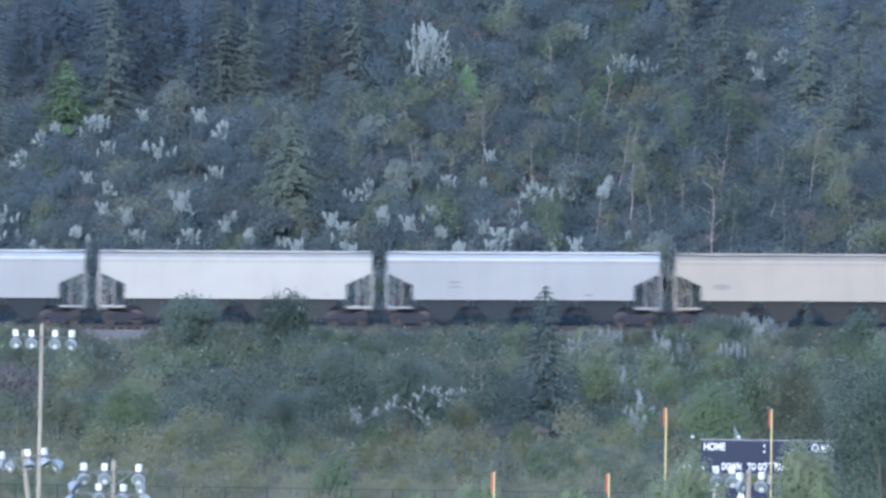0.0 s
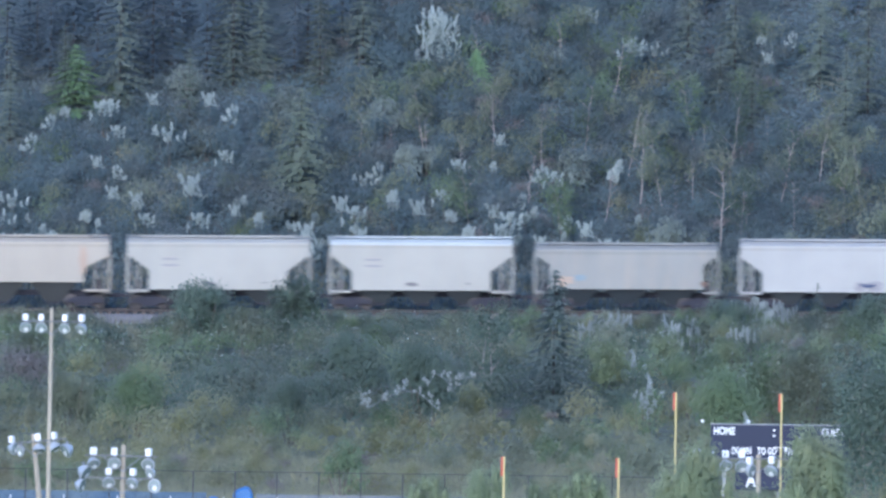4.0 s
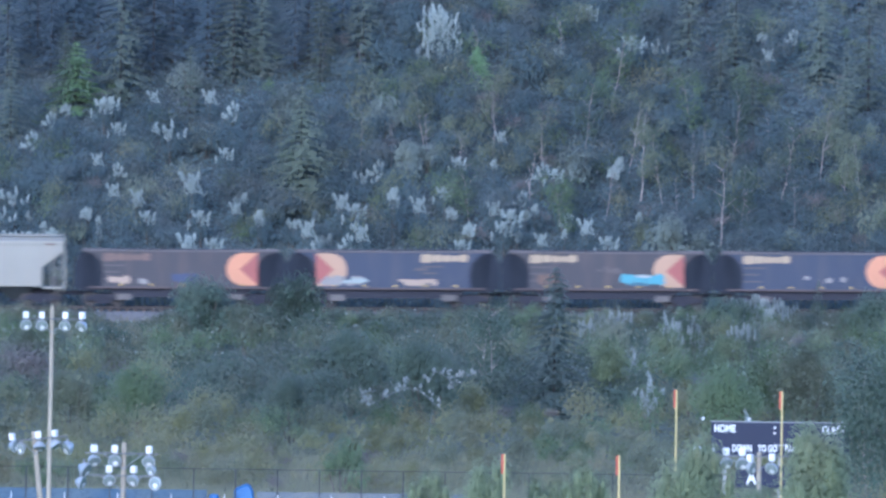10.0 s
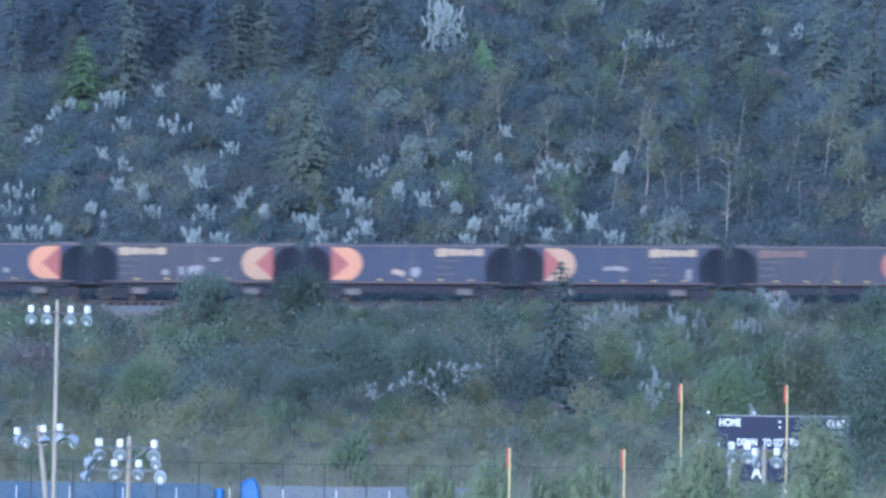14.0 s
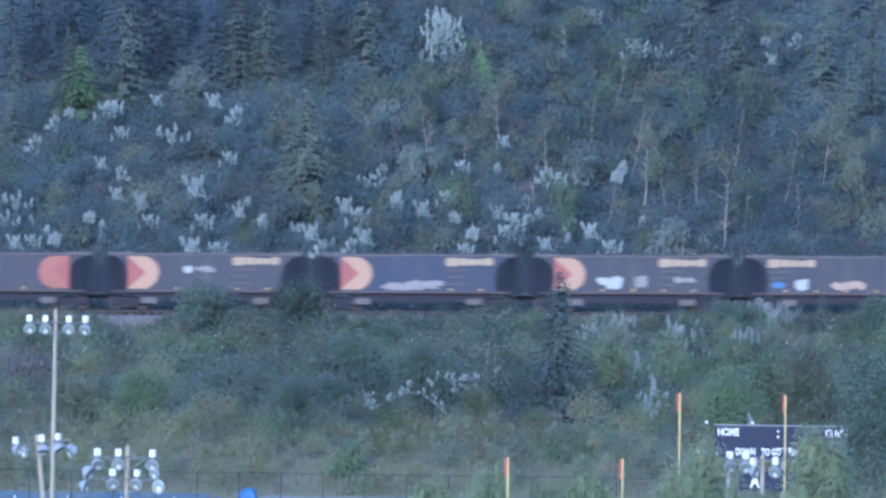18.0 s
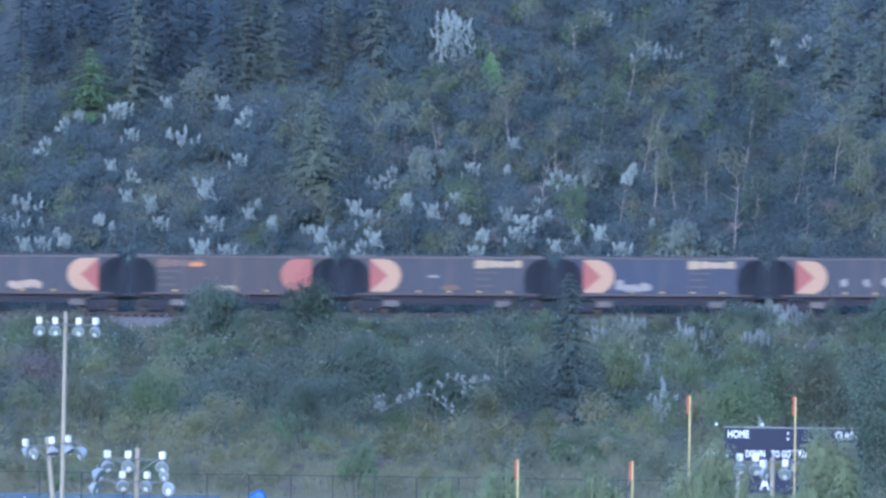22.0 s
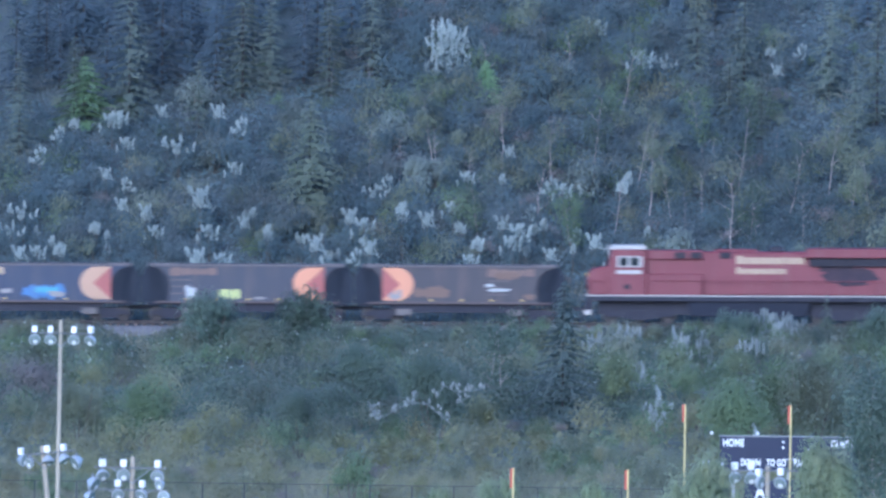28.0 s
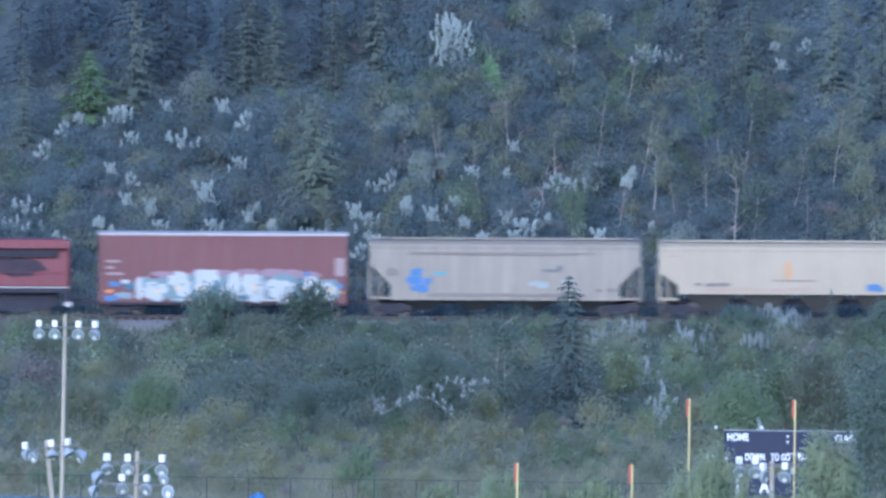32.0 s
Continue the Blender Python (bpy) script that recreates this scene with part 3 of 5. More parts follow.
        stroke(car, "slate", x + w * r.uniform(-0.4, 0.2), z + r.uniform(0.0, 0.4) * tall * 0.5, 0.5, 0.12, 90 + k, y - 0.16, 9, 0.3)
        if k not in (3, 5):
            stroke(car, "cream", x + r.uniform(-0.2, 0.2), z + r.uniform(-0.2, 0.1), 0.42, 0.42, 80 + k, y - 0.17, 12, 0.25)
    graffiti(car, [("white", 1.0, 1.03, 11.0, 0.16), ("teal", 1.2, 1.15, 0.7, 0.4), ("teal", 5.0, 2.2, 0.3, 0.7), ("teal", -0.5, 1.9, 0.25, 0.9)], y - 0.18)
    graffiti(car, [("teal", -6.0, 1.9, 0.8, 0.8), ("haze", -6.4, 1.3, 1.4, 0.6), ("haze", -4.9, 2.0, 0.9, 1.3), ("white", -5.4, 1.75, 0.5, 1.6), ("blue", 5.5, 2.75, 0.7, 0.4)], y - 0.02)
    graffiti(car, [("blue", -7.1, 1.12, 1.2, 0.45), ("blue", -6.9, 2.0, 1.0, 0.5), ("orange", -7.3, 1.55, 0.7, 0.35), ("blue", 7.4, 1.9, 0.9, 0.5), ("gold", 7.5, 1.55, 0.6, 0.14), ("white", -6.2, 2.15, 1.0, 0.35)], y - 0.03)
    for s in (-1, 1):
        truck(car, s * (h - 1.6))
    couplers(car, 17.68 / 2)
    return car


def locomotive():
    car = thing("diesel_locomotive", "red six-axle diesel freight locomotive with white cab roof", "locomotive", "cars of the train")
    red = paint("loco_red", (0.160, 0.033, 0.043), (0.17, 0.08, 0.08), 0.35)
    white = paint("loco_white", (0.42, 0.40, 0.37), (0.3, 0.22, 0.2), 0.3)
    glass, nt, p = node_mat("cab_glass")
    p.inputs["Base Color"].default_value = (0.02, 0.025, 0.03, 1)
    p.inputs["Roughness"].default_value = 0.08
    screen = mottled("radiator_screen", (0.018, 0.019, 0.028), (0.04, 0.034, 0.042), 4.0)
    soot = mottled("soot", (0.032, 0.026, 0.038), (0.06, 0.04, 0.05), 1.2)
    y = -1.0
    part("frame", Build().box(-10.2, 10.2, -1.5, 1.5, 1.42, 1.76), M_DARK, car, bevel=0.02)
    part("sill_stripe", Build().box(-10.15, 10.15, -1.53, -1.505, 1.74, 1.82), white, car)
    part("sill_stripe", Build().box(-10.15, 10.15, 1.505, 1.53, 1.72, 1.84), white, car)
    part("nose", Build().prism([(-10.0, 1.78), (-10.1, 3.0), (-9.75, 3.5), (-8.6, 3.72), (-8.6, 1.78)], -1.0, 1.0), red, car, bevel=0.08)
    cab = part("cab", Build().prism([(-8.75, 1.78), (-8.75, 3.8), (-8.55, 4.74), (-6.3, 4.74), (-6.3, 1.78)], -1.5, 1.5), red, car, bevel=0.06)
    part("roof", Build().prism([(-8.85, 4.7), (-8.6, 5.0), (-6.4, 5.03), (-6.2, 4.7)], -1.35, 1.35), white, cab, bevel=0.06)
    wf = part("window_frame", Build().box(-8.2, -6.55, -1.53, -1.505, 3.62, 4.32), white, cab, bevel=0.01)
    for x in (-7.75, -7.05):
        part("pane", Build().box(x - 0.27, x + 0.27, -1.545, -1.532, 3.7, 4.24), glass, wf)
    part("windscreen", Build().add([(-8.78, s * 1.2, z) for s in (-1, 1) for z in (3.85, 4.5)], [(0, 1, 3, 2)]).box(-8.79, -8.74, -1.2, 1.2, 3.9, 4.4), glass, cab)
    part("number_bar", Build().box(-8.2, -6.6, -1.52, -1.503, 3.18, 3.42), white, cab)
    hood = part("hood", Build().box(-6.28, 10.15, -1.05, 1.05, 1.78, 4.62), red, car, bevel=0.1)
    part("blower_housing", Build().box(-6.28, -2.6, -1.4, -0.9, 1.78, 3.2).box(-6.28, -2.6, -1.25, 1.25, 4.1, 4.7), red, car, bevel=0.06)
    for x in (-4.1, -3.1, -1.2):
        part("vent", Build().box(x - 0.36, x + 0.36, -1.3 if x < -2 else -1.1, -1.0, 4.18, 4.58), screen, car, bevel=0.02)
    rad = part("radiator_wing", Build().prism([(3.75, 4.25), (4.1, 4.86), (10.1, 4.86), (10.2, 4.25)], -1.55, 1.55), red, car, bevel=0.05)
    part("radiator_screen", Build().box(4.2, 9.4, -1.35, -1.0, 3.72, 4.24), screen, rad)
    g = Build()
    smear(g, 6.9, 3.15, 4.2, 1.5, 5, y - 0.075, 22, 0.4)
    smear(g, 5.8, 3.55, 2.6, 0.7, 6, y - 0.088, 18, 0.4)
    part("soot_stain", g, soot, hood)
    part("exhaust_stack", Build().box(1.6, 2.6, -0.5, 0.5, 4.6, 4.95), M_DARK, car, bevel=0.04)
    part("fan_housing", Build().box(-1.9, 0.8, -0.8, 0.8, 4.6, 4.78), red, car, bevel=0.04)
    for z0, z1, x1 in ((3.84, 4.26, 3.9), (3.2, 3.54, 2.7)):
        b = Build()
        x = -0.5
        r = random.Random(int(z0 * 10))
        while x < x1:
            w = r.uniform(0.28, 0.5)
            b.box(x, min(x + w, x1), y - 0.075, y - 0.055, z0, z1 + (0.1 if x == -0.5 else 0))
            x += w + 0.04
        part("lettering_bar", b, M_CREAM, car)
    for x in range(-5, 10):
        part("hood_door", Build().box(x + 0.05, x + 0.93, y - 0.068, y - 0.05, 1.95, 3.1), red, hood)
    rail_b = Build()
    for x in [-9.9, -9.0] + [-6.0 + 1.6 * k for k in range(11)]:
        rail_b.tube((x, -1.48, 1.76), (x, -1.48, 2.75), 0.022, seg=6)
    rail_b.tube((-6.0, -1.48, 2.75), (10.0, -1.48, 2.75), 0.022, seg=6).tube((-9.9, -1.48, 2.75), (-9.0, -1.48, 2.75), 0.022, seg=6)
    part("handrail", rail_b, red, car)
    part("underbody", Build().box(-9.4, 9.4, -0.85, 0.85, 0.55, 1.42), M_DARK, car)
    part("grille", Build().box(-7.72, -7.34, -1.525, -1.5, 2.2, 2.5), screen, car)
    part("fuel_tank", Build().prism([(-3.7, 1.4), (-3.4, 0.45), (4.0, 0.45), (4.3, 1.4)], -1.35, 1.35), paint("tank_grey", (0.015, 0.018, 0.030), (0.032, 0.032, 0.042), 0.4, 0.9), car, bevel=0.05)
    for s in (-1, 1):
        part("step_well", Build().box(s * 10.0 - 0.25, s * 10.0 + 0.25, -1.45, -0.9, 0.55, 1.42), M_DARK, car, bevel=0.02)
        part("step_plate", Build().box(s * 10.05 - 0.24, s * 10.05 + 0.24, -1.5, -1.46, 0.55, 0.85), white, car)
        part("plow", Build().prism([(s * 10.2, 1.4), (s * 10.5, 0.25), (s * 10.3, 0.25), (s * 10.05, 1.4)], -1.3, 1.3), M_DARK, car)
        truck(car, s * 6.7, 3, 1.85)
    part("marker_lamp", Build().box(-10.16, -10.06, -0.85, -0.6, 3.05, 3.2), spray("gold"), car)
    couplers(car, 22.37 / 2)
    return car


def long_hopper(colour, label, **kw):
    o = dict(pitch=18.5, body=17.55, top=4.66, low=1.79, z1=3.4, z2=2.65, inset=1.65, dirt=(0.45, 0.36, 0.27), amount=0.2, bays=4)
    o.update(kw)
    return hopper_car(colour=colour, label=label, **o)


def short_hopper(colour, label, **kw):
    o = dict(pitch=13.0, body=11.75, top=4.5, low=1.36, z1=3.55, z2=2.5, inset=1.4, dirt=(0.40, 0.30, 0.22), amount=0.25, bays=3)
    o.update(kw)
    return hopper_car(colour=colour, label=label, **o)


SIDE = -HALF - 0.03
# cars in order from the front; the left end of each, in metres from the middle of the view as the clip starts
TRAIN = []


def couple(car, left, right):
    TRAIN.append((car, 0.5 * (left + right)))


def make_train():
    c = long_hopper((0.300, 0.305, 0.300), "pale grey covered hopper car with white roof", roof_tint=(0.50, 0.51, 0.50))
    couple(c, -40.10, -21.66)
    c = long_hopper((0.405, 0.392, 0.350), "clean white covered hopper car on the railway", amount=0.06)
    graffiti(c, [("grey", 5.9, 1.98, 0.25, 0.12)], SIDE)
    couple(c, -21.66, -3.16)
    c = long_hopper((0.300, 0.305, 0.300), "pale grey covered hopper car with white roof", roof_tint=(0.50, 0.51, 0.50))
    graffiti(c, [("shade", -4.4, 2.85, 0.9, 0.09), ("shade", -4.4, 2.55, 1.1, 0.07), ("shade", 4.2, 2.05, 0.5, 0.13)], SIDE)
    couple(c, -3.16, 15.37)
    c = long_hopper((0.350, 0.312, 0.255), "cream covered hopper car with rust-stained end", pitch=18.23, body=17.2, top=4.61)
    graffiti(c, [("pale", -5.6, 2.6, 1.3, 0.5), ("tan", 6.9, 3.2, 0.5, 2.2)], SIDE)
    couple(c, 15.37, 33.60)
    for left, right, roof in ((33.60, 46.60, None), (46.60, 59.69, (0.45, 0.475, 0.465))):
        c = short_hopper((0.348, 0.336, 0.296), "off-white short covered hopper car", roof_tint=roof, amount=0.12, top=4.62)
        graffiti(c, [("grey", -3.1, 3.25, 1.2, 0.15), ("grey", -3.1, 2.85, 1.4, 0.15), ("shade", -0.6, 1.7, 0.9, 0.34), ("shade", 3.0, 1.75, 0.35, 0.12)], SIDE)
        couple(c, left, right)
    c = short_hopper((0.245, 0.242, 0.222), "dirty grey short covered hopper car", top=4.27, low=1.5, inset=0.9, z1=3.6, z2=3.0, amount=0.4)
    graffiti(c, [("tan", -3.9, 1.95, 1.3, 0.8), ("haze", -3.2, 2.15, 1.4, 0.5), ("rust", 5.0, 1.8, 0.5, 0.4)], SIDE)
    couple(c, 59.69, 73.0)
    c = short_hopper((0.362, 0.356, 0.336), "bright white short covered hopper car", amount=0.06, top=4.55)
    graffiti(c, [("grey", 2.4, 1.7, 2.2, 0.8), ("navy", 2.4, 1.7, 1.2, 0.3)], SIDE)
    couple(c, 73.0, 86.08)
    c = short_hopper((0.288, 0.250, 0.194), "beige short covered hopper car", top=4.45)
    graffiti(c, [("haze", -3.3, 2.55, 0.65, 0.8), ("haze", -2.4, 2.55, 0.65, 0.8), ("tan", 1.6, 1.7, 1.6, 0.3)], SIDE)
    couple(c, 86.08, 99.03)
    c = short_hopper((0.292, 0.278, 0.236), "light grey short covered hopper car", top=4.5)
    graffiti(c, [("rust", 5.0, 4.0, 0.8, 0.14)], SIDE)
    couple(c, 99.03, 112.02)
    # coal cars: emblem at the right end, tone, disc, graffiti
    W = "white"
    coal = [
        (True, 2, "orange", [("tan", -4.0, 1.75, 1.8, 0.7), ("navy", 0.4, 1.8, 2.0, 0.9), ("pale", -2.4, 1.65, 0.8, 0.5)]),
        (False, 1, W, [("pale", -3.2, 1.75, 3.4, 0.8), ("mint", -2.4, 1.75, 2.0, 0.45), ("tan", 1.4, 1.65, 3.0, 0.55), ("faint", 1.9, 2.5, 1.3, 0.25)]),
        (True, 2, W, [("cyan", 1.7, 1.85, 1.9, 0.95), ("cyan", 2.9, 1.9, 2.2, 0.9), ("teal", 2.2, 1.6, 1.6, 0.25), ("white", 2.4, 2.1, 1.2, 0.25), ("faint", 0.2, 2.5, 1.8, 0.5), ("rust", -3.9, 1.9, 1.6, 1.0)]),
        (True, 1, "orange", [("pale", -0.8, 2.05, 0.5, 0.3), ("pale", 0.6, 1.9, 0.6, 0.4), ("pale", 1.5, 1.95, 0.4, 0.4)]),
        (True, 0, W, [("pale", -1.9, 1.9, 0.7, 0.6), ("grey", -0.3, 2.0, 1.9, 0.8), ("pale", 1.2, 2.7, 0.8, 0.4)]),
        (False, 1, "orange", [("tan", -0.7, 1.9, 0.9, 0.7), ("grey", 0.4, 1.9, 0.8, 0.9)]),
        (False, 1, W, [("pale", -0.4, 2.2, 1.9, 0.4), ("pale", 4.3, 1.85, 0.4, 0.9)]),
        (True, 0, "dim", []),
        (False, 0, W, [("white", -1.0, 2.65, 1.0, 0.55), ("pale", 0.0, 2.7, 1.4, 0.5)]),
        (False, 1, W, [("pale", -0.8, 1.65, 4.8, 0.7), ("grey", 0.8, 1.85, 2.4, 0.5)]),
        (False, 0, W, [("white", -1.7, 1.95, 2.6, 1.0), ("pale", 0.6, 2.0, 1.0, 1.0), ("pale", 3.4, 2.1, 1.8, 0.5)]),
        (True, 0, W, [("blue", -4.2, 1.8, 1.4, 0.5), ("white", -2.7, 1.85, 1.2, 0.9), ("tan", 0.2, 1.8, 3.4, 0.7)]),
        (True, 2, "dim", [("tan", -0.6, 1.6, 1.6, 0.4), ("orange", -2.4, 3.1, 1.4, 0.3)]),
        (False, 0, W, [("pale", -0.9, 2.4, 0.9, 0.2), ("rust", 0.5, 1.7, 2.6, 0.4)]),
        (False, 1, W, [("pale", -1.6, 1.75, 2.4, 0.7), ("pale", -2.6, 1.9, 0.8, 0.9)]),
        (False, 0, W, [("pale", -2.0, 2.1, 0.8, 0.65), ("pale", -0.6, 2.1, 0.8, 0.65), ("pale", 0.9, 2.1, 0.9, 0.75)]),
        (True, 2, W, [("pale", -2.6, 2.2, 2.4, 1.9), ("mint", -3.4, 2.0, 1.2, 1.4), ("cyan", 2.3, 1.7, 2.0, 0.9), ("tan", -1.6, 2.2, 3.0, 1.8), ("tan", 0.6, 2.15, 3.2, 1.8), ("tan", -0.4, 2.3, 3.4, 1.6), ("orange", -0.5, 1.8, 2.4, 0.2), ("pale", 0.4, 2.5, 2.2, 0.2), ("orange", 0.9, 2.2, 1.6, 0.2)]),
        (True, 1, W, [("blue", 0.1, 1.85, 2.2, 1.1), ("blue", 1.4, 1.9, 1.9, 1.2), ("cyan", 0.9, 2.0, 1.8, 0.5), ("pale", 1.5, 1.75, 1.4, 0.5), ("pale", -1.7, 1.9, 1.0, 0.4)]),
        (True, 0, "orange", [("white", -3.6, 1.9, 1.0, 1.0), ("yellow", -1.3, 1.75, 2.0, 0.85), ("pale", 0.8, 1.5, 1.0, 0.2)]),
        (False, 2, "orange", [("pale", -4.2, 1.75, 1.0, 0.8), ("rust", -2.0, 1.95, 3.4, 0.9), ("rust", 2.9, 3.0, 2.6, 0.6), ("rust", 4.5, 1.7, 1.0, 0.5), ("white", 1.9, 2.4, 0.7, 0.24), ("white", 2.5, 2.1, 1.7, 0.24)]),
    ]
    for k, (right_end, tone, disc, marks) in enumerate(coal):
        left = 112.02 + 13.71 * k
        couple(coal_car(right_end, tone, disc, marks, M_SCRIPT if k in (0, 7, 12, 18, 19) else M_CREAM), left, left + 13.71)
    couple(locomotive(), 386.46, 408.83)
    couple(box_car(), 408.83, 426.51)
    c = long_hopper((0.245, 0.215, 0.172), "dusty grey covered hopper car with a blue graffiti tag", pitch=18.6, body=17.45, top=4.95, low=1.15, z1=3.4, z2=2.05, inset=1.35, amount=0.45)
    graffiti(c, [("blue", -5.6, 2.85, 1.2, 0.6), ("blue", -5.5, 2.35, 1.8, 0.75), ("blue", -5.4, 1.85, 1.6, 0.7), ("cyan", -4.2, 2.8, 1.1, 0.22), ("mint", 2.2, 2.1, 1.7, 0.6), ("shade", 3.0, 3.0, 1.6, 0.22), ("shade", 3.5, 3.2, 0.45, 0.34), ("mint", 3.9, 2.3, 1.2, 0.3), ("dust", 6.6, 1.75, 1.7, 0.35), ("dust", 0.5, 1.42, 13.0, 0.34), ("dust", -7.3, 2.9, 1.2, 0.7), ("dust", 0.0, 4.1, 14.0, 0.2)], SIDE)
    couple(c, 426.51, 445.11)
    c = long_hopper((0.370, 0.310, 0.220), "cream covered hopper car with rust streak", pitch=18.6, body=17.45, top=4.85, low=1.6, z1=2.9, z2=2.1, inset=1.25)
    graffiti(c, [("amber", -0.4, 3.1, 0.6, 1.3), ("amber", -0.35, 2.8, 0.4, 0.8), ("dust", 0.0, 2.42, 3.6, 0.1), ("dust", -5.0, 2.15, 3.0, 0.3), ("blue", 5.4, 2.0, 1.6, 0.6), ("tan", -2.0, 1.85, 9.0, 0.3), ("tan", -7.8, 4.0, 1.3, 0.2)], SIDE)
    couple(c, 445.11, 463.71)


make_train()

# ---- the sports ground ----
M_POLEWOOD = mottled("pole_wood", (0.40, 0.35, 0.27), (0.32, 0.28, 0.22), 2.0, stretch=(1, 1, 0.1))
M_GALV = paint("galvanised", (0.30, 0.31, 0.32), (0.25, 0.24, 0.23), 0.3, 0.45, 0.3)
M_ARM = paint("crossarm_grey", (0.17, 0.175, 0.18), (0.12, 0.11, 0.11), 0.3, 0.6)
M_LAMPBOX = paint("lamp_housing", (0.80, 0.80, 0.80), (0.5, 0.48, 0.45), 0.1, 0.4)
M_BOWL = paint("lamp_bowl", (0.50, 0.52, 0.54), (0.4, 0.4, 0.4), 0.2, 0.3, 0.35)
M_LENS, _nt, _p = node_mat("lamp_lens")
_p.inputs["Base Color"].default_value = (0.26, 0.30, 0.29, 1)
_p.inputs["Roughness"].default_value = 0.12
M_YELLOW = paint("goalpost_yellow", (0.60, 0.49, 0.22), (0.4, 0.3, 0.15), 0.2, 0.4)
M_RIBBON = paint("ribbon_red", (0.45, 0.10, 0.065), (0.4, 0.1, 0.06), 0.2, 0.7)
M_NAVY = paint("scoreboard_navy", (0.008, 0.014, 0.046), (0.02, 0.028, 0.05), 0.3, 0.6)
M_LETTER = paint("letter_white", (0.78, 0.79, 0.80), (0.5, 0.5, 0.5), 0.1, 0.6)
M_FENCE = paint("fence_black", (0.06, 0.065, 0.068), (0.1, 0.09, 0.08), 0.2, 0.6)
M_BLUE = mottled("windscreen_blue", (0.058, 0.105, 0.175), (0.105, 0.145, 0.18), 0.45)
M_PALEBLUE = mottled("windscreen_faded", (0.135, 0.165, 0.20), (0.175, 0.185, 0.185), 0.5)
M_TARP = mottled("tarp_blue", (0.04, 0.14, 0.36), (0.06, 0.18, 0.42), 1.2, 0.5)


def floodlight(pole, x, y, z, aim, scale=1.0, tip=25):
    """One floodlight on an arm: ballast housing above, bowl below, glass front. aim: degrees to the side; tip: degrees below level; a negative scale leaves the housing off."""
    k = abs(scale)
    lamp = part("floodlight", Build().box(-0.17 * k, 0.17 * k, -0.15 * k, 0.15 * k, 0.02, 0.44 * k) if scale > 0 else Build().box(-0.07, 0.07, -0.06, 0.06, -0.02, 0.1), M_LAMPBOX if scale > 0 else M_GALV, pole, "white floodlight", 0.04, pose(x, y, z, 0, 0, aim))
    a = radians(tip)
    d = Vector((0, -math.cos(a), -math.sin(a)))
    o = Vector((0, 0.14 * k, -0.25 * k))
    part("bowl", Build().turned([(-0.12 * k, 0.08 * k), (0.0, 0.22 * k), (0.16 * k, 0.33 * k), (0.3 * k, 0.37 * k), (0.32 * k, 0.38 * k)], o, d, 18), M_BOWL, lamp)
    part("lens", Build().turned([(0.0, 0.32 * k), (0.025 * k, 0.315 * k), (0.04 * k, 0.2 * k), (0.045 * k, 0.02)], o + d * 0.3 * k, d, 18), M_LENS, lamp)
    # the bright crescent low on the glass is put in as a white disc
    part("reflector", Build().turned([(0.0, 0.15 * k), (0.012 * k, 0.14 * k)], o + d * 0.34 * k + Vector((0.03, 0, -0.12 * k)), d, 14), M_LAMPBOX, lamp)
    part("yoke", Build().box(-0.05 * k, 0.05 * k, -0.04, 0.04, -0.2 * k, 0.05), M_GALV, lamp)


def light_pole(x, y, height, arms, lamps, r, label, wood=True, lean=0.0):
    """arms: height, from, to (along x); lamps: x, height, aim, size, tip."""
    pole = thing("floodlight_pole", label, "light pole", "floodlight poles of the sports ground", pose(x, y, 0, 0, lean, 0))
    part("pole", Build().tube((0, 0, -0.3), (0, 0, height), r * 1.25, r, 14), M_POLEWOOD if wood else M_GALV, pole)
    for z, a, b in arms:
        part("crossarm", Build().box(a, b, -r - 0.12, -r, z - 0.032, z + 0.032), M_ARM, pole, bevel=0.01)
        part("brace", Build().tube((0, -r, z - 0.7), (a * 0.55, -r - 0.06, z), 0.03, seg=6).tube((0, -r, z - 0.7), (b * 0.55, -r - 0.06, z), 0.03, seg=6), M_GALV, pole)
    for lx, z, aim, k, tip in lamps:
        floodlight(pole, lx, -r - 0.1, z, aim, k, tip)
    return pole


light_pole(-20.78, 1400, 13.3, [(12.6, -1.6, 1.8)], [(-1.40, 12.6, 8, 0.88, 30), (-0.55, 12.6, 4, 0.88, 30), (0.72, 12.6, -10, 0.88, 32), (1.62, 12.6, -35, 0.92, 38)], 0.11,
           "weathered wooden pole with a row of four floodlights", lean=0.35)
light_pole(-16.97, 1190, 13.3, [(12.95, -1.15, 1.5)], [(-1.0, 12.95, 60, 0.8, 10), (-0.62, 12.80, -45, -0.72, 15), (0.19, 12.95, 0, 0.8, 70), (0.95, 12.95, 60, 0.78, 60), (1.5, 12.75, -62, -0.95, 25)], 0.12,
           "leaning pale wooden pole with a crossarm of mixed floodlights", True, -6.0)
light_pole(-14.25, 1180, 13.1, [(12.6, -1.75, 1.55), (11.6, -2.0, 1.6)],
           [(-1.36, 12.6, 25, 0.85, 45), (-1.78, 12.2, 62, -0.98, 30), (-0.42, 12.6, 5, 0.85, 30), (1.14, 12.6, -15, 0.85, 35), (1.28, 12.1, -40, -0.7, 20), (-0.66, 11.7, 15, 0.8, 35), (-1.95, 11.5, 66, -0.85, 15), (0.46, 11.7, -35, 0.8, 35), (1.5, 11.5, -30, -0.85, 0)], 0.11,
           "wooden pole with two crossarms of floodlights", lean=0.6)
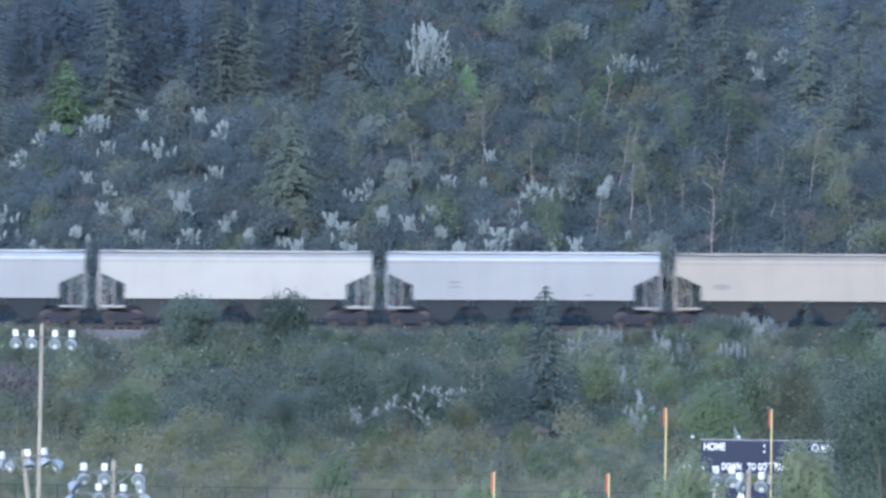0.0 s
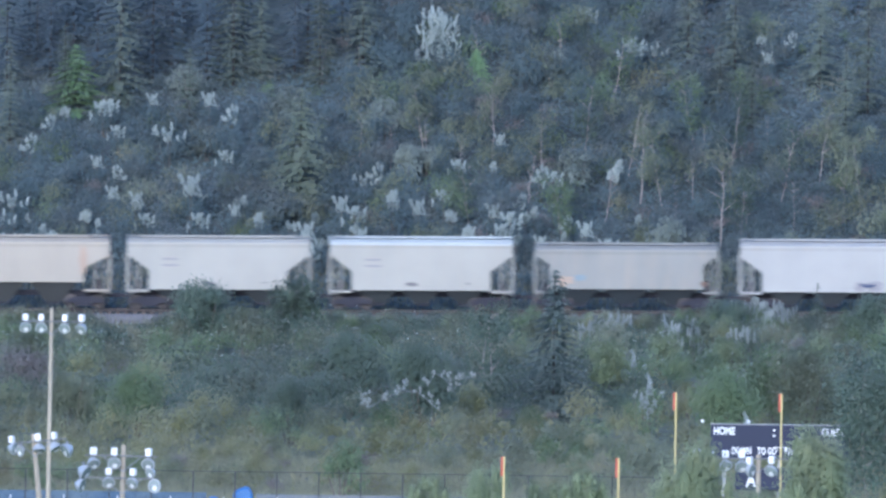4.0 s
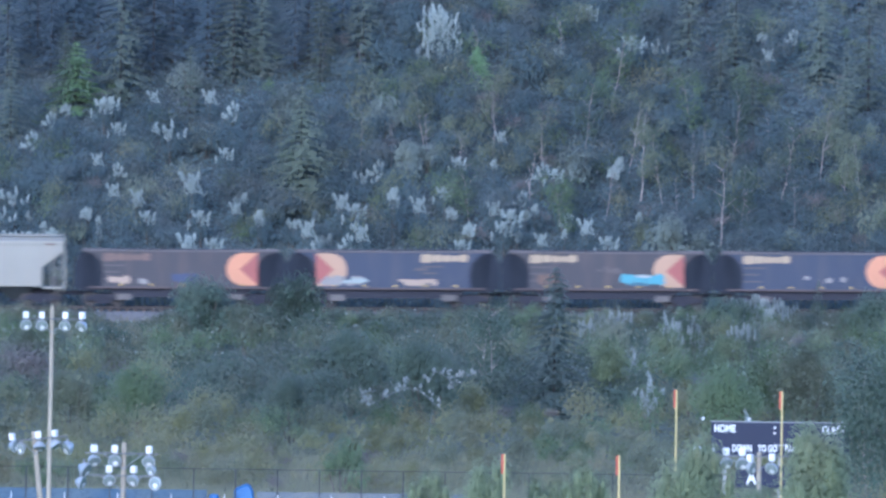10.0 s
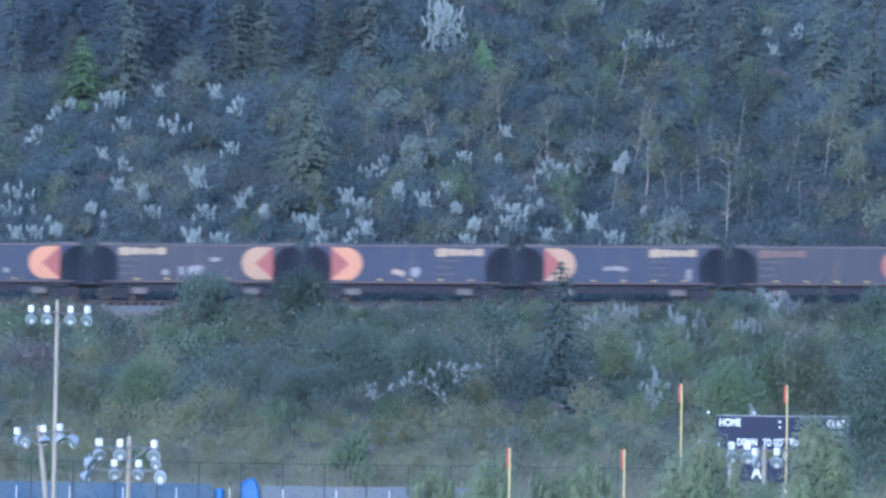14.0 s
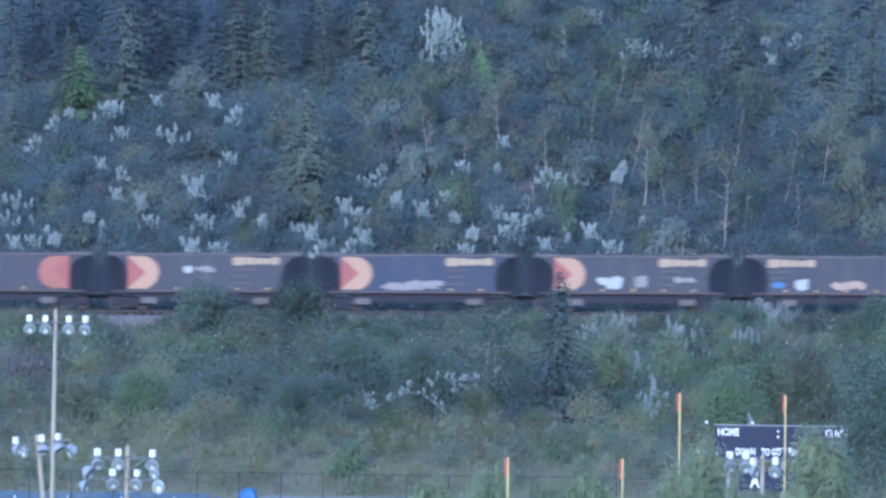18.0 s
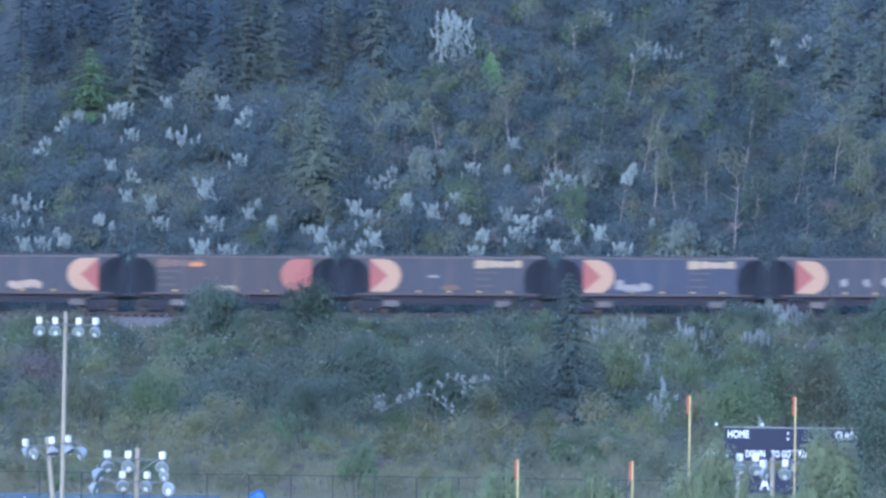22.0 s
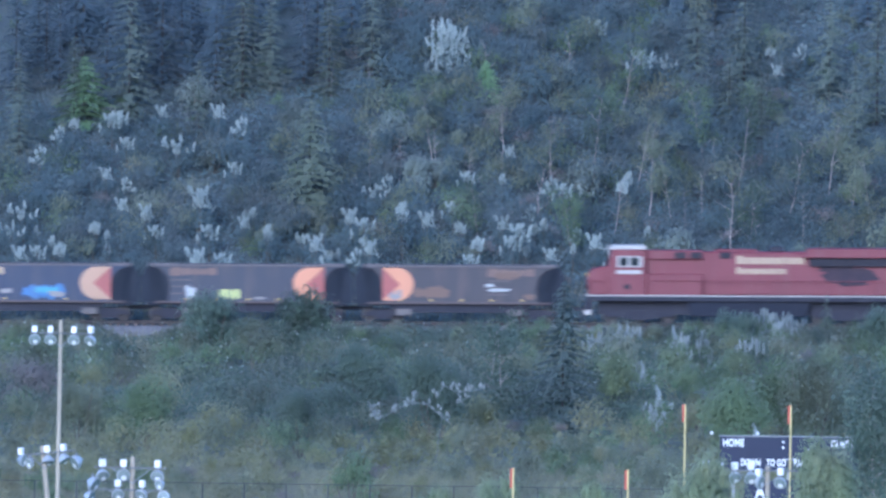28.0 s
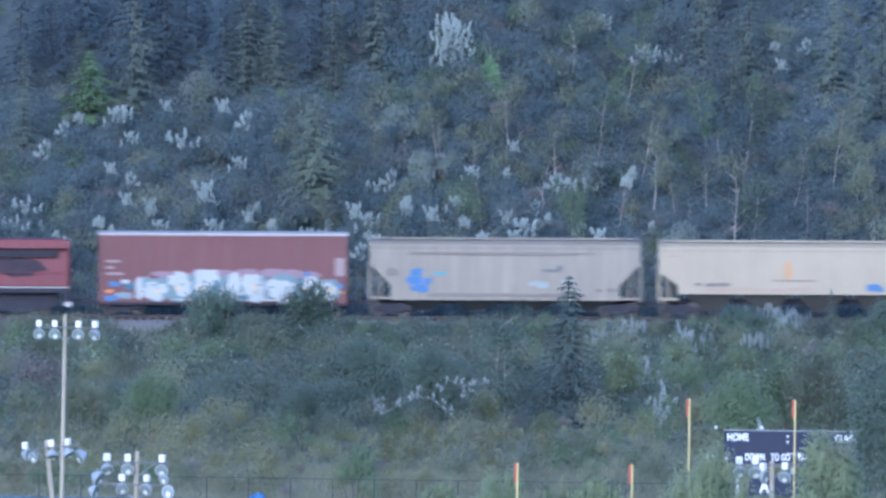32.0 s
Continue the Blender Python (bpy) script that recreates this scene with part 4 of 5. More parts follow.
light_pole(16.05, 1300, 9.2, [(9.0, -3.3, 1.5)],
           [(-3.1, 9.05, 60, 0.95, 20), (-2.35, 9.1, 30, 0.6, 30), (-1.65, 9.0, 20, 0.9, 40), (-0.85, 9.0, 10, 0.95, 40), (-0.45, 8.68, 60, 0.95, 10), (0.65, 8.75, -20, 0.9, 35)], 0.12,
           "wooden pole with a crossarm of white floodlights among the trees")


def goal(cx, y, label):
    g = thing("goalpost", label, "goalpost", "goalposts of the football field", pose(cx, y, 0))
    for s in (-1, 1):
        up = part("upright", Build().tube((s * 2.82, 0, 3.05), (s * 2.82, 0, 9.42), 0.054, seg=10), M_YELLOW, g)
        part("ribbon", Build().box(s * 2.82 - 0.16, s * 2.82 - 0.05, -0.03, 0.03, 8.45, 9.4), M_RIBBON, up, "red wind ribbon")
    part("crossbar", Build().tube((-2.82, 0, 3.05), (2.82, 0, 3.05), 0.08, seg=10), M_YELLOW, g)
    stem = Build().tube((0, 1.6, 0), (0, 1.6, 2.0), 0.09, seg=10)
    for k in range(4):
        a0, a1 = radians(22.5 * k), radians(22.5 * (k + 1))
        stem.tube((0, 0.55 + 1.05 * math.cos(a0), 2.0 + 1.05 * math.sin(a0)), (0, 0.55 + 1.05 * math.cos(a1), 2.0 + 1.05 * math.sin(a1)), 0.09, seg=10)
    stem.tube((0, 0.55, 3.05), (0, 0, 3.05), 0.09, seg=10)
    part("stem", stem, M_YELLOW, g)


goal(6.17, 1285, "yellow football goalpost with red ribbons, near end")
goal(15.59, 1395, "yellow football goalpost with red ribbons, far end")


def words(parent, text, x, z, height, y, name="lettering", squeeze=0.74):
    cu = bpy.data.curves.new(name, "FONT")
    cu.body, cu.size, cu.extrude, cu.offset = text, height * 1.38, 0.006, 0.05 * height
    cu.space_character = 1.02
    tmp = bpy.data.objects.new(name, cu)
    scene.collection.objects.link(tmp)
    me = bpy.data.meshes.new_from_object(tmp.evaluated_get(bpy.context.evaluated_depsgraph_get()))
    bpy.data.objects.remove(tmp)
    me.transform(Matrix.Diagonal((squeeze, 1, 1, 1)))
    me.materials.clear()
    me.materials.append(M_LETTER)
    ob = new(name, me)
    ob.parent = parent
    ob.matrix_basis = pose(x, y, z, 90, 0, 0)
    return ob


def scoreboard():
    sb = thing("scoreboard", "dark navy football scoreboard on posts with white lettering", "scoreboard", at=pose(18.66, 1420, 0))
    part("panel", Build().box(-3.75, 3.75, 0, 0.35, 5.1, 6.95), M_NAVY, sb, bevel=0.02)
    part("trim", Build().box(-3.8, 3.8, -0.02, 0.37, 6.952, 7.0), M_GALV, sb)
    part("name_panel", Build().box(-2.4, 2.4, 0.02, 0.3, 3.4, 4.6), M_NAVY, sb, bevel=0.02)
    for x in (-3.0, 0.0, 3.0):
        part("post", Build().box(x - 0.1, x + 0.1, 0.36, 0.6, -0.2, 6.6), M_GALV, sb, bevel=0.01)
    words(sb, "HOME", -3.6, 6.42, 0.4, -0.012)
    words(sb, "GUEST", 2.27, 6.42, 0.4, -0.012)
    words(sb, "DOWN", -2.61, 5.37, 0.37, -0.012, squeeze=0.62)
    words(sb, "TO GO", -1.2, 5.37, 0.37, -0.012, squeeze=0.62)
    words(sb, "BALL", 0.27, 5.37, 0.37, -0.012, squeeze=0.62)
    words(sb, "A", -1.78, 3.62, 0.72, 0.005)
    for x, z in ((-0.36, 6.32), (-0.36, 6.62), (1.0, 6.2)):
        part("dot", Build().box(x, x + 0.11, -0.015, -0.001, z, z + 0.11), M_LETTER, sb)
    part("score_line", Build().box(-0.35, 0.5, -0.015, 0, 5.72, 5.76), M_LETTER, sb)
    for x in (-4.2, 1.2 - 2.9):
        part("marker_lamp", Build().turned([(-0.09, 0.02), (-0.06, 0.08), (0, 0.1), (0.06, 0.08), (0.09, 0.02)], (x, 0.1, 7.12), (0, 0, 1), 10), M_LAMPBOX, sb)


scoreboard()


def fences():
    y = 1471.0
    tall = thing("tall_fence", "tall black chain-link fence with blue windscreen along its foot", "fence", at=pose(0, y, 0))
    for i in range(-12, 15):
        x = -11.3 + 2.36 * i
        part("post", Build().tube((x, 0, -0.2), (x, 0, 2.35), 0.036, seg=8), M_FENCE, tall)
    part("top_rail", Build().tube((-40, 0, 2.33), (25, 0, 2.33), 0.022, seg=6), M_FENCE, tall)
    part("windscreen", Build().box(-40, -12.9, 0.03, 0.05, 0.05, 1.14), M_BLUE, tall, "blue mesh windscreen")
    part("windscreen", Build().box(-10.1, 2.0, 0.03, 0.05, 0.05, 1.08), M_PALEBLUE, tall, "faded blue-grey mesh windscreen")
    wire = Build()
    x = -40.0
    while x < 25:
        wire.box(x - 0.004, x + 0.004, -0.004, 0.004, 1.14, 2.33)
        x += 0.16
    tagged(part("chain_link", wire, M_FENCE, tall), kind="stuff")
    low = thing("low_fence", "row of short white fence posts", "fence", at=pose(0, y - 1.5, 0))
    for i in range(-9, 9):
        x = -14.9 + 3.0 * i
        part("post", Build().tube((x, 0, -0.2), (x, 0, 0.95), 0.027, seg=8), M_LETTER, low)
    tarp = thing("blue_tarp", "bright blue tarpaulin draped over a heap", "tarp", at=pose(-10.75, y + 1.2, 0))
    part("sheet", Build().prism([(-0.55, -0.1), (-0.62, 0.7), (-0.66, 1.15), (-0.2, 1.38), (0.15, 1.5), (0.42, 1.2), (0.5, 0.7), (0.62, -0.1)], -0.9, 0.9), M_TARP, tarp, bevel=0.12)
    keg = thing("blue_barrel", "small blue plastic barrel by the fence", "barrel", at=pose(-12.5, y + 0.7, 0))
    part("shell", Build().turned([(-0.05, 0.24), (0.1, 0.29), (0.3, 0.3), (0.7, 0.3), (0.85, 0.26), (0.9, 0.1)], (0, 0, 0), (0, 0, 1), 16), M_TARP, keg)


fences()

# ---- plants ----
def mass(lumps, rng, shrink=0.84, bands=2, lon=6):
    """The dense inner leaves of a crown: each egg shape closed with uneven patches, four corners a patch."""
    lat = np.linspace(-0.75, 1.35, bands + 1)
    out = []
    for x, y, z, rx, ry, rz in lumps:
        k = shrink * rng.uniform(0.84, 1.14, (bands + 1, lon))
        k[-1] = shrink
        a = np.arange(lon) * 6.2832 / lon + rng.uniform(0, 6.28)
        g = np.stack([x + rx * k * np.cos(lat)[:, None] * np.cos(a), y + ry * k * np.cos(lat)[:, None] * np.sin(a), z + rz * k * np.sin(lat)[:, None]], axis=2)
        h = np.roll(g, -1, axis=1)
        out.append(np.stack([g[:-1], h[:-1], h[1:], g[1:]], axis=2).reshape(-1, 3))
    return np.concatenate(out)


def sprays(name, c, n, size, long, material, rng, upright=False, inner=None):
    """Leaf sprays as small bent lozenges: centres, facing, size and slenderness; inner: corners of the patches inside them."""
    m = len(c)
    n = n / (np.linalg.norm(n, axis=1, keepdims=True) + 1e-9)
    t = rng.normal(size=(m, 3))
    if upright:
        t = t * 0.35 + np.array([0, 0, 1.0])
    t -= (t * n).sum(1, keepdims=True) * n
    t /= np.linalg.norm(t, axis=1, keepdims=True) + 1e-9
    b = np.cross(n, t)
    s = size[:, None]
    k = long
    v = np.stack([c - t * s * k, c - b * s * 0.6 + n * s * 0.08, c + t * s * k, c + b * s * 0.6 + n * s * 0.08], axis=1).reshape(-1, 3)
    if inner is not None:
        v = np.concatenate((inner, v))
    f = np.arange(len(v)).reshape(-1, 4)
    me = bpy.data.meshes.new(name)
    me.from_pydata(v.tolist(), [], f.tolist())
    me.materials.append(material)
    return me


def lump_points(lumps, count, rng, loose=0.27):
    """Points near the skin of a set of egg shapes, and the way out of each."""
    w = np.array([l[3] * l[5] for l in lumps])
    pick = rng.choice(len(lumps), count, p=w / w.sum())
    L = np.array(lumps)[pick]
    d = rng.normal(size=(count, 3))
    d /= np.linalg.norm(d, axis=1, keepdims=True)
    r = np.clip(rng.normal(0.84, loose, count), 0.3, 1.7)[:, None]
    return L[:, :3] + d * r * L[:, 3:6], 0.66 * d + rng.normal(size=(count, 3)) * 0.14 + np.array([0, -0.48, 0.52])


def bush_proto(name, label, category, kind, width, height, seed, leaves=650, leaf=0.15, lumps=9, stem=0.12, trunk=0.06, spiky=0.0, pale=False, lump=0.24, taper=0.55, dense=0.0, loose=0.27):
    rng = np.random.default_rng(seed)
    root = thing(name, label, category)
    ls = []
    for i in range(lumps):
        a, q = rng.uniform(0, 6.283), rng.uniform(0, 1) ** 0.5
        zc = rng.uniform(0.3, 0.82)
        sp = width * 0.34 * (1 - taper * zc)
        s = rng.uniform(0.7, 1.2) * (1.0 if taper < 0.6 else 1.3 - 0.8 * zc)
        ls.append((math.cos(a) * q * sp * 1.3, math.sin(a) * q * sp * 1.3, height * (stem + (1 - stem) * zc), width * lump * s, width * lump * s, height * (0.17 + spiky) * s))
    c, n = lump_points(ls, leaves, rng, loose)
    c[:, 2] = np.maximum(c[:, 2], 0.03 * height)
    size = rng.uniform(0.6, 1.35, leaves) * leaf
    part("crown", sprays("crown", c, n, size, 1.35 + spiky * 3, M_LEAF[kind], rng, upright=True, inner=mass(ls, rng, dense, 2, 6) if dense else None), None, root)
    b = Build()
    for i in range(5 if not trunk > 0.1 else 3):
        l = ls[i]
        b.tube((0.15 * l[0], 0.15 * l[1], -0.3), (0.6 * l[0], 0.6 * l[1], 0.5 * l[2]), trunk, trunk * 0.7, 6)
        b.tube((0.6 * l[0], 0.6 * l[1], 0.5 * l[2]), (l[0], l[1], l[2]), trunk * 0.7, trunk * 0.3, 5)
    part("trunk", b, M_BIRCH if pale else M_BARK, root)
    return root


def spruce_proto(label, height, radius, seed, kind="needle", bare=0.06, full=1.0):
    rng = np.random.default_rng(seed)
    root = thing("spruce_tree", label, "tree")
    cs, ns, ss = [], [], []
    z = height * bare
    while z < height * 0.985:
        q = (z - height * bare) / (height * (1 - bare))
        r = radius * (1 - q) ** 0.68 * rng.uniform(0.72, 1.15) + 0.08
        arms = max(5, int(full * (6 + 13 * (1 - q))))
        for k in range(arms):
            a = rng.uniform(0, 6.283)
            rr = r * rng.uniform(0.75, 1.1)
            steps = max(2, int(rr / 0.13))
            for j in range(steps):
                t = (j + 0.8) / steps
                droop = 0.22 * rr * t * t
                side = rng.normal(0, 0.10 * (1.2 - t) * rr + 0.03)
                cs.append((math.cos(a) * rr * t - math.sin(a) * side, math.sin(a) * rr * t + math.cos(a) * side, z - droop + rng.normal(0, 0.04)))
                ns.append((0.6 * math.cos(a) + rng.normal(0, 0.15), 0.6 * math.sin(a) - 0.35 + rng.normal(0, 0.15), 0.55))
                ss.append(rng.uniform(0.06, 0.115))
        z += 0.26 + 0.2 * (1 - q) * rng.uniform(0.7, 1.3)
    part("crown", sprays("crown", np.array(cs), np.array(ns), np.array(ss), 1.2, M_LEAF[kind], rng), None, root)
    part("trunk", Build().tube((0, 0, -0.4), (0, 0, height * 0.97), 0.011 * height, 0.02, 8), M_SPRUCE_BARK, root)
    return root


def aspen_proto(label, height, seed, kind, leaves=420, bare=False, name="aspen_tree"):
    """A slim tree with a pale, slightly crooked trunk."""
    rng = np.random.default_rng(seed)
    root = thing(name, label, "tree")
    b = Build()
    p = Vector((0, 0, -0.4))
    tops, steps = [], 7
    lean = Vector((rng.normal(0, 0.1), rng.normal(0, 0.1), 1))
    for i in range(steps):
        q = p + (lean + Vector((rng.normal(0, 0.09), rng.normal(0, 0.09), 0))) * (height / steps)
        b.tube(p, q, 0.034 * (1 - i / steps * 0.7), 0.034 * (1 - (i + 1) / steps * 0.7), 6)
        if i >= (2 if bare else 1):
            for k in range(2):
                a, ln = rng.uniform(0, 6.283), height * 0.16 * rng.uniform(0.6, 1.3)
                e = q + Vector((math.cos(a) * ln, math.sin(a) * ln, ln * rng.uniform(0.4, 1.0)))
                b.tube(q, e, 0.014, 0.006, 5)
                tops.append(e)
        p = q
    part("trunk", b, M_BIRCH, root)
    if leaves:
        tops.append(p)
        ls = [(e.x, e.y, e.z, height * 0.11, height * 0.11, height * 0.10) for e in tops]
        c, n = lump_points(ls, leaves, rng)
        part("crown", sprays("crown", c, n, rng.uniform(0.05, 0.1, leaves), 1.0, M_LEAF[kind], rng, upright=True), None, root)
    return root



def silver_proto(width, tall, height, seed, leaf=0.055, count=500, spires=11, lower="dark", slim=(0.18, 0.5), shoots="silver", lean=0.38):
    """A shrub whose upper shoots are silvery white over a green lower crown."""
    rng = np.random.default_rng(seed)
    root = thing("silver_shrub", "shrub with silvery white upper leaves", "shrub")
    ls, cs = [], []
    for i in range(spires):
        x, y = rng.normal(0, 0.26) * width, rng.uniform(-0.3, 0.3) * width
        foot = np.array([x, y, height - tall * (rng.uniform(0.25, 1.2) + 0.3 * abs(x) / width)])
        way = np.array([rng.normal(0, lean), rng.normal(0, 0.8 * lean), 1.0]) * rng.uniform(*slim)
        t = rng.random(count // spires)[:, None]
        cs.append(foot + way * t + rng.normal(size=(len(t), 3)) * (0.085 - 0.06 * t))
        ls.append((*foot, 0, 0, 0))
    c = np.concatenate(cs)
    n = rng.normal(size=c.shape) * 0.3 + np.array([0, -0.8, 0.4])
    part("crown", sprays("crown", c, n, rng.uniform(0.6, 1.4, len(c)) * leaf, 1.7, M_LEAF[shoots], rng, True), None, root, "silvery white shoots")
    low = [(rng.uniform(-0.5, 0.5), rng.uniform(-0.5, 0.5), rng.uniform(0.2, 0.72) * height, 0.5, 0.5, 0.5) for i in range(9)]
    c, n = lump_points(low, 420, rng)
    part("lower_crown", sprays("lower_crown", c, n, rng.uniform(0.06, 0.1, 420), 1.0, M_LEAF[lower], rng), None, root)
    b = Build()
    for l in ls[:5]:
        b.tube((0.1 * l[0], 0.1 * l[1], -0.3), (l[0], l[1], l[2]), 0.025, 0.008, 5)
    part("trunk", b, M_BARK, root)
    return root


PROTO = {}
for k, (kind, label) in enumerate((("dark", "dark green leafy shrub on the slope"), ("deep", "dark green shrub below the railway"), ("green", "green leafy shrub among the thicket"), ("olive", "olive green shrub with dry tips"), ("grey", "grey-green leafy willow shrub on the bank"))):
    PROTO[kind] = [bush_proto("shrub", label, "shrub", kind, w, h, 10 * k + i, 1100, 0.074, 7, 0.12, 0.06, 0.1 if k > 2 else 0.06, lump=0.27) for i, (w, h) in enumerate(((3.2, 2.6), (2.6, 3.2), (3.8, 2.9)))]
PROTO["twigs"] = [bush_proto("dry_shrub", "brownish half-dry shrub on the hillside", "shrub", "brown", 2.4, 2.2, 120 + i, 800, 0.06, 8) for i in range(2)]
PROTO["silver"] = [silver_proto(w, t, 2.8, 70 + i) for i, (w, t) in enumerate(((1.1, 0.9), (0.8, 1.2), (1.5, 0.8), (0.7, 0.7), (1.3, 1.3), (0.9, 0.6)))]
PROTO["tall_silver"] = [silver_proto(2.4, 3.2, 4.6, 78, 0.055, 3600, 120, slim=(0.3, 0.9), lean=0.2)]
PROTO["spires"] = [silver_proto(w, t, 4.4, 84 + i, 0.058, 760, 17, "green", (0.4, 0.9), "frost", 0.16) for i, (w, t) in enumerate(((1.9, 2.0), (1.2, 1.9), (2.4, 1.2)))]
PROTO["wisps"] = [silver_proto(w, t, 3.8, 94 + i, 0.05, 240, 12, "green", shoots="frost", lean=0.3) for i, (w, t) in enumerate(((1.1, 1.5), (0.9, 1.7)))]
def limb_proto():
    """A fallen tree: crooked pale limbs with tufts of silvery leaves along them."""
    rng = np.random.default_rng(61)
    root = thing("fallen_tree", "fallen tree with pale crooked limbs and silvery tufts", "tree")
    b, tufts = Build(), []
    for line in (((-3.4, 4.0), (-3.3, 3.4), (-2.8, 2.9), (-2.0, 3.4)), ((-2.0, 3.4), (-1.0, 3.9), (-0.4, 4.5)), ((-1.0, 3.9), (-0.1, 3.9), (0.9, 3.2), (1.5, 2.7)), ((0.5, 4.2), (1.1, 5.0), (1.7, 4.6), (3.3, 4.8)), ((1.7, 4.6), (2.2, 3.8))):
        pts = [Vector((x + rng.normal(0, 0.05), rng.normal(0, 0.2), z)) for x, z in line]
        for p, q in zip(pts, pts[1:]):
            b.tube(p, q, 0.022, 0.016, 6)
            for k in range(max(1, int((q - p).length / 0.17))):
                o = p.lerp(q, rng.uniform(0, 1))
                e = o + Vector((rng.normal(0, 0.18), rng.normal(0, 0.18), rng.uniform(0.05, 0.4)))
                b.tube(o, e, 0.02, 0.008, 5)
                tufts.append((e.x, e.y, e.z, 0.075, 0.075, rng.uniform(0.06, 0.16)))
    b.tube((0.9, 0.1, 3.2), (0.5, 0.4, -0.3), 0.014, 0.02, 6)
    c, n = lump_points(tufts, 1800, rng)
    part("crown", sprays("crown", c, n, rng.uniform(0.025, 0.05, 1800), 1.9, M_LEAF["frost"], rng, True), None, root, "silvery tufts of leaves")
    part("trunk", b, M_DEADWOOD, root)
    return root


PROTO["fallen"] = [limb_proto()]
PROTO["pale"] = [bush_proto("willow_shrub", "pale grey-green willow shrub", "shrub", "pale", w, 2.6, 64 + i, 1100, 0.085, 12, 0.1, 0.04, 0.05) for i, w in enumerate((2.0, 2.8))]
PROTO["bright"] = [spruce_proto("bright green young conifer among dark spruces", 4.2, 2.5, 81, "bright", 0.03, 3.2)]
PROTO["spruce"] = [spruce_proto("dark green spruce tree", h, r, 90 + i) for i, (h, r) in enumerate(((8.0, 2.1), (9.0, 2.2), (5.0, 1.5)))]
PROTO["lone_spruce"] = [spruce_proto("tall spruce with brownish green tips on the open slope", 8.2, 3.6, 96, "lone_needle", 0.03, 1.6)]
PROTO["back_spruce"] = [spruce_proto("spruce deeper in the wood, needles painted with dark blue shade", 9.0, 2.0, 190 + i, "shade_needle") for i in range(2)]
PROTO["aspen"] = [aspen_proto("slim aspen with a pale trunk", h, 100 + i, kd, 1300) for i, (h, kd) in enumerate(((5.0, "grey"), (5.0, "green"), (5.0, "deep")))]
PROTO["bare"] = [aspen_proto("leafless pale dead tree", 4.0, 110 + i, "brown", 0, True, "dead_tree") for i in range(3)]
PROTO["tall_spruce"] = [spruce_proto("tall dark spruce standing above the thicket", 9.2, 3.4, 97, "mid_needle", 0.02, 2.3)]
PROTO["hero"] = [bush_proto("shrub", "dense leafy shrub beside the railway bank", "shrub", "cottonwood", w, 4.6, 150 + i, 7000, 0.075, 26, -0.05, lump=0.19, loose=0.2) for i, w in enumerate((4.6, 4.0))]
PROTO["light"] = [bush_proto("shrub", "light green leafy shrub in the thicket", "shrub", "near", 3.6, 4.2, 160, 5600, 0.072, 22, -0.05, lump=0.19, loose=0.2)]
PROTO["brush"] = [bush_proto("dry_shrub", "brownish flowering shrub at the thicket edge", "shrub", "brown", 4.2, 3.6, 165, 3600, 0.06, 20, -0.05)]
PROTO["crown"] = [bush_proto("broadleaf_tree", "broad leafy tree below the railway", "tree", kd, w, h, 130 + i, 7500, 0.075, 34, -0.04, 0.09, lump=0.18, loose=0.22) for i, (w, h, kd) in enumerate(((5.4, 6.0, "green"), (4.4, 6.0, "grey"), (5.6, 6.0, "green"), (5.4, 6.0, "deep")))]
PROTO["near"] = [bush_proto("leafy_tree", "leafy green tree beside the playing field", "tree", kd, w, h, 140 + i, n, leaf, lumps, 0.1, 0.16, 0.0, False, lump, taper, dense, 0.2) for i, (w, h, kd, n, leaf, lumps, lump, taper, dense) in enumerate(((7.6, 10.2, "near", 28000, 0.058, 60, 0.10, 0.8, 0.45), (7.6, 10.2, "near", 28000, 0.058, 60, 0.09, 0.97, 0.45), (11.0, 12.0, "cottonwood", 26000, 0.085, 110, 0.12, 0.55, 0.0), (6.0, 8.2, "near", 14000, 0.058, 50, 0.11, 0.8, 0.45)))]
HEIGHT = {"lone_spruce": (8.2,), "dark": (2.6, 3.2, 2.9), "deep": (2.6, 3.2, 2.9), "green": (2.6, 3.2, 2.9), "olive": (2.6, 3.2, 2.9), "grey": (2.6, 3.2, 2.9), "spruce": (8.0, 9.0, 5.0), "crown": (6.0, 6.0, 6.0, 6.0), "bright": (4.2,), "hero": (4.6, 4.6), "tall_spruce": (9.2,), "light": (4.2,), "brush": (3.6,), "back_spruce": (9.0, 9.0), "aspen": (5.0, 5.0, 5.0), "bare": (4.0, 4.0, 4.0)}
plant_rng = random.Random(7)
FEATURES = []


def plant(kind, x, y, size=1.0, variant=None, turn=None, label="", group="", tall=None):
    """One plant on the ground; size scales the prototype, or tall gives its height."""
    ps = PROTO[kind]
    i = plant_rng.randrange(len(ps)) if variant is None else variant
    if tall:
        size = tall / HEIGHT[kind][i]
    turn = plant_rng.uniform(0, 360) if turn is None else turn
    c = copy_thing(ps[i], pose(x, y, ground_z(x, y) - 0.02, 0, 0, turn))
    c.scale = (size, size, size)
    FEATURES.append((x, y))
    return tagged(c, label, group=group)


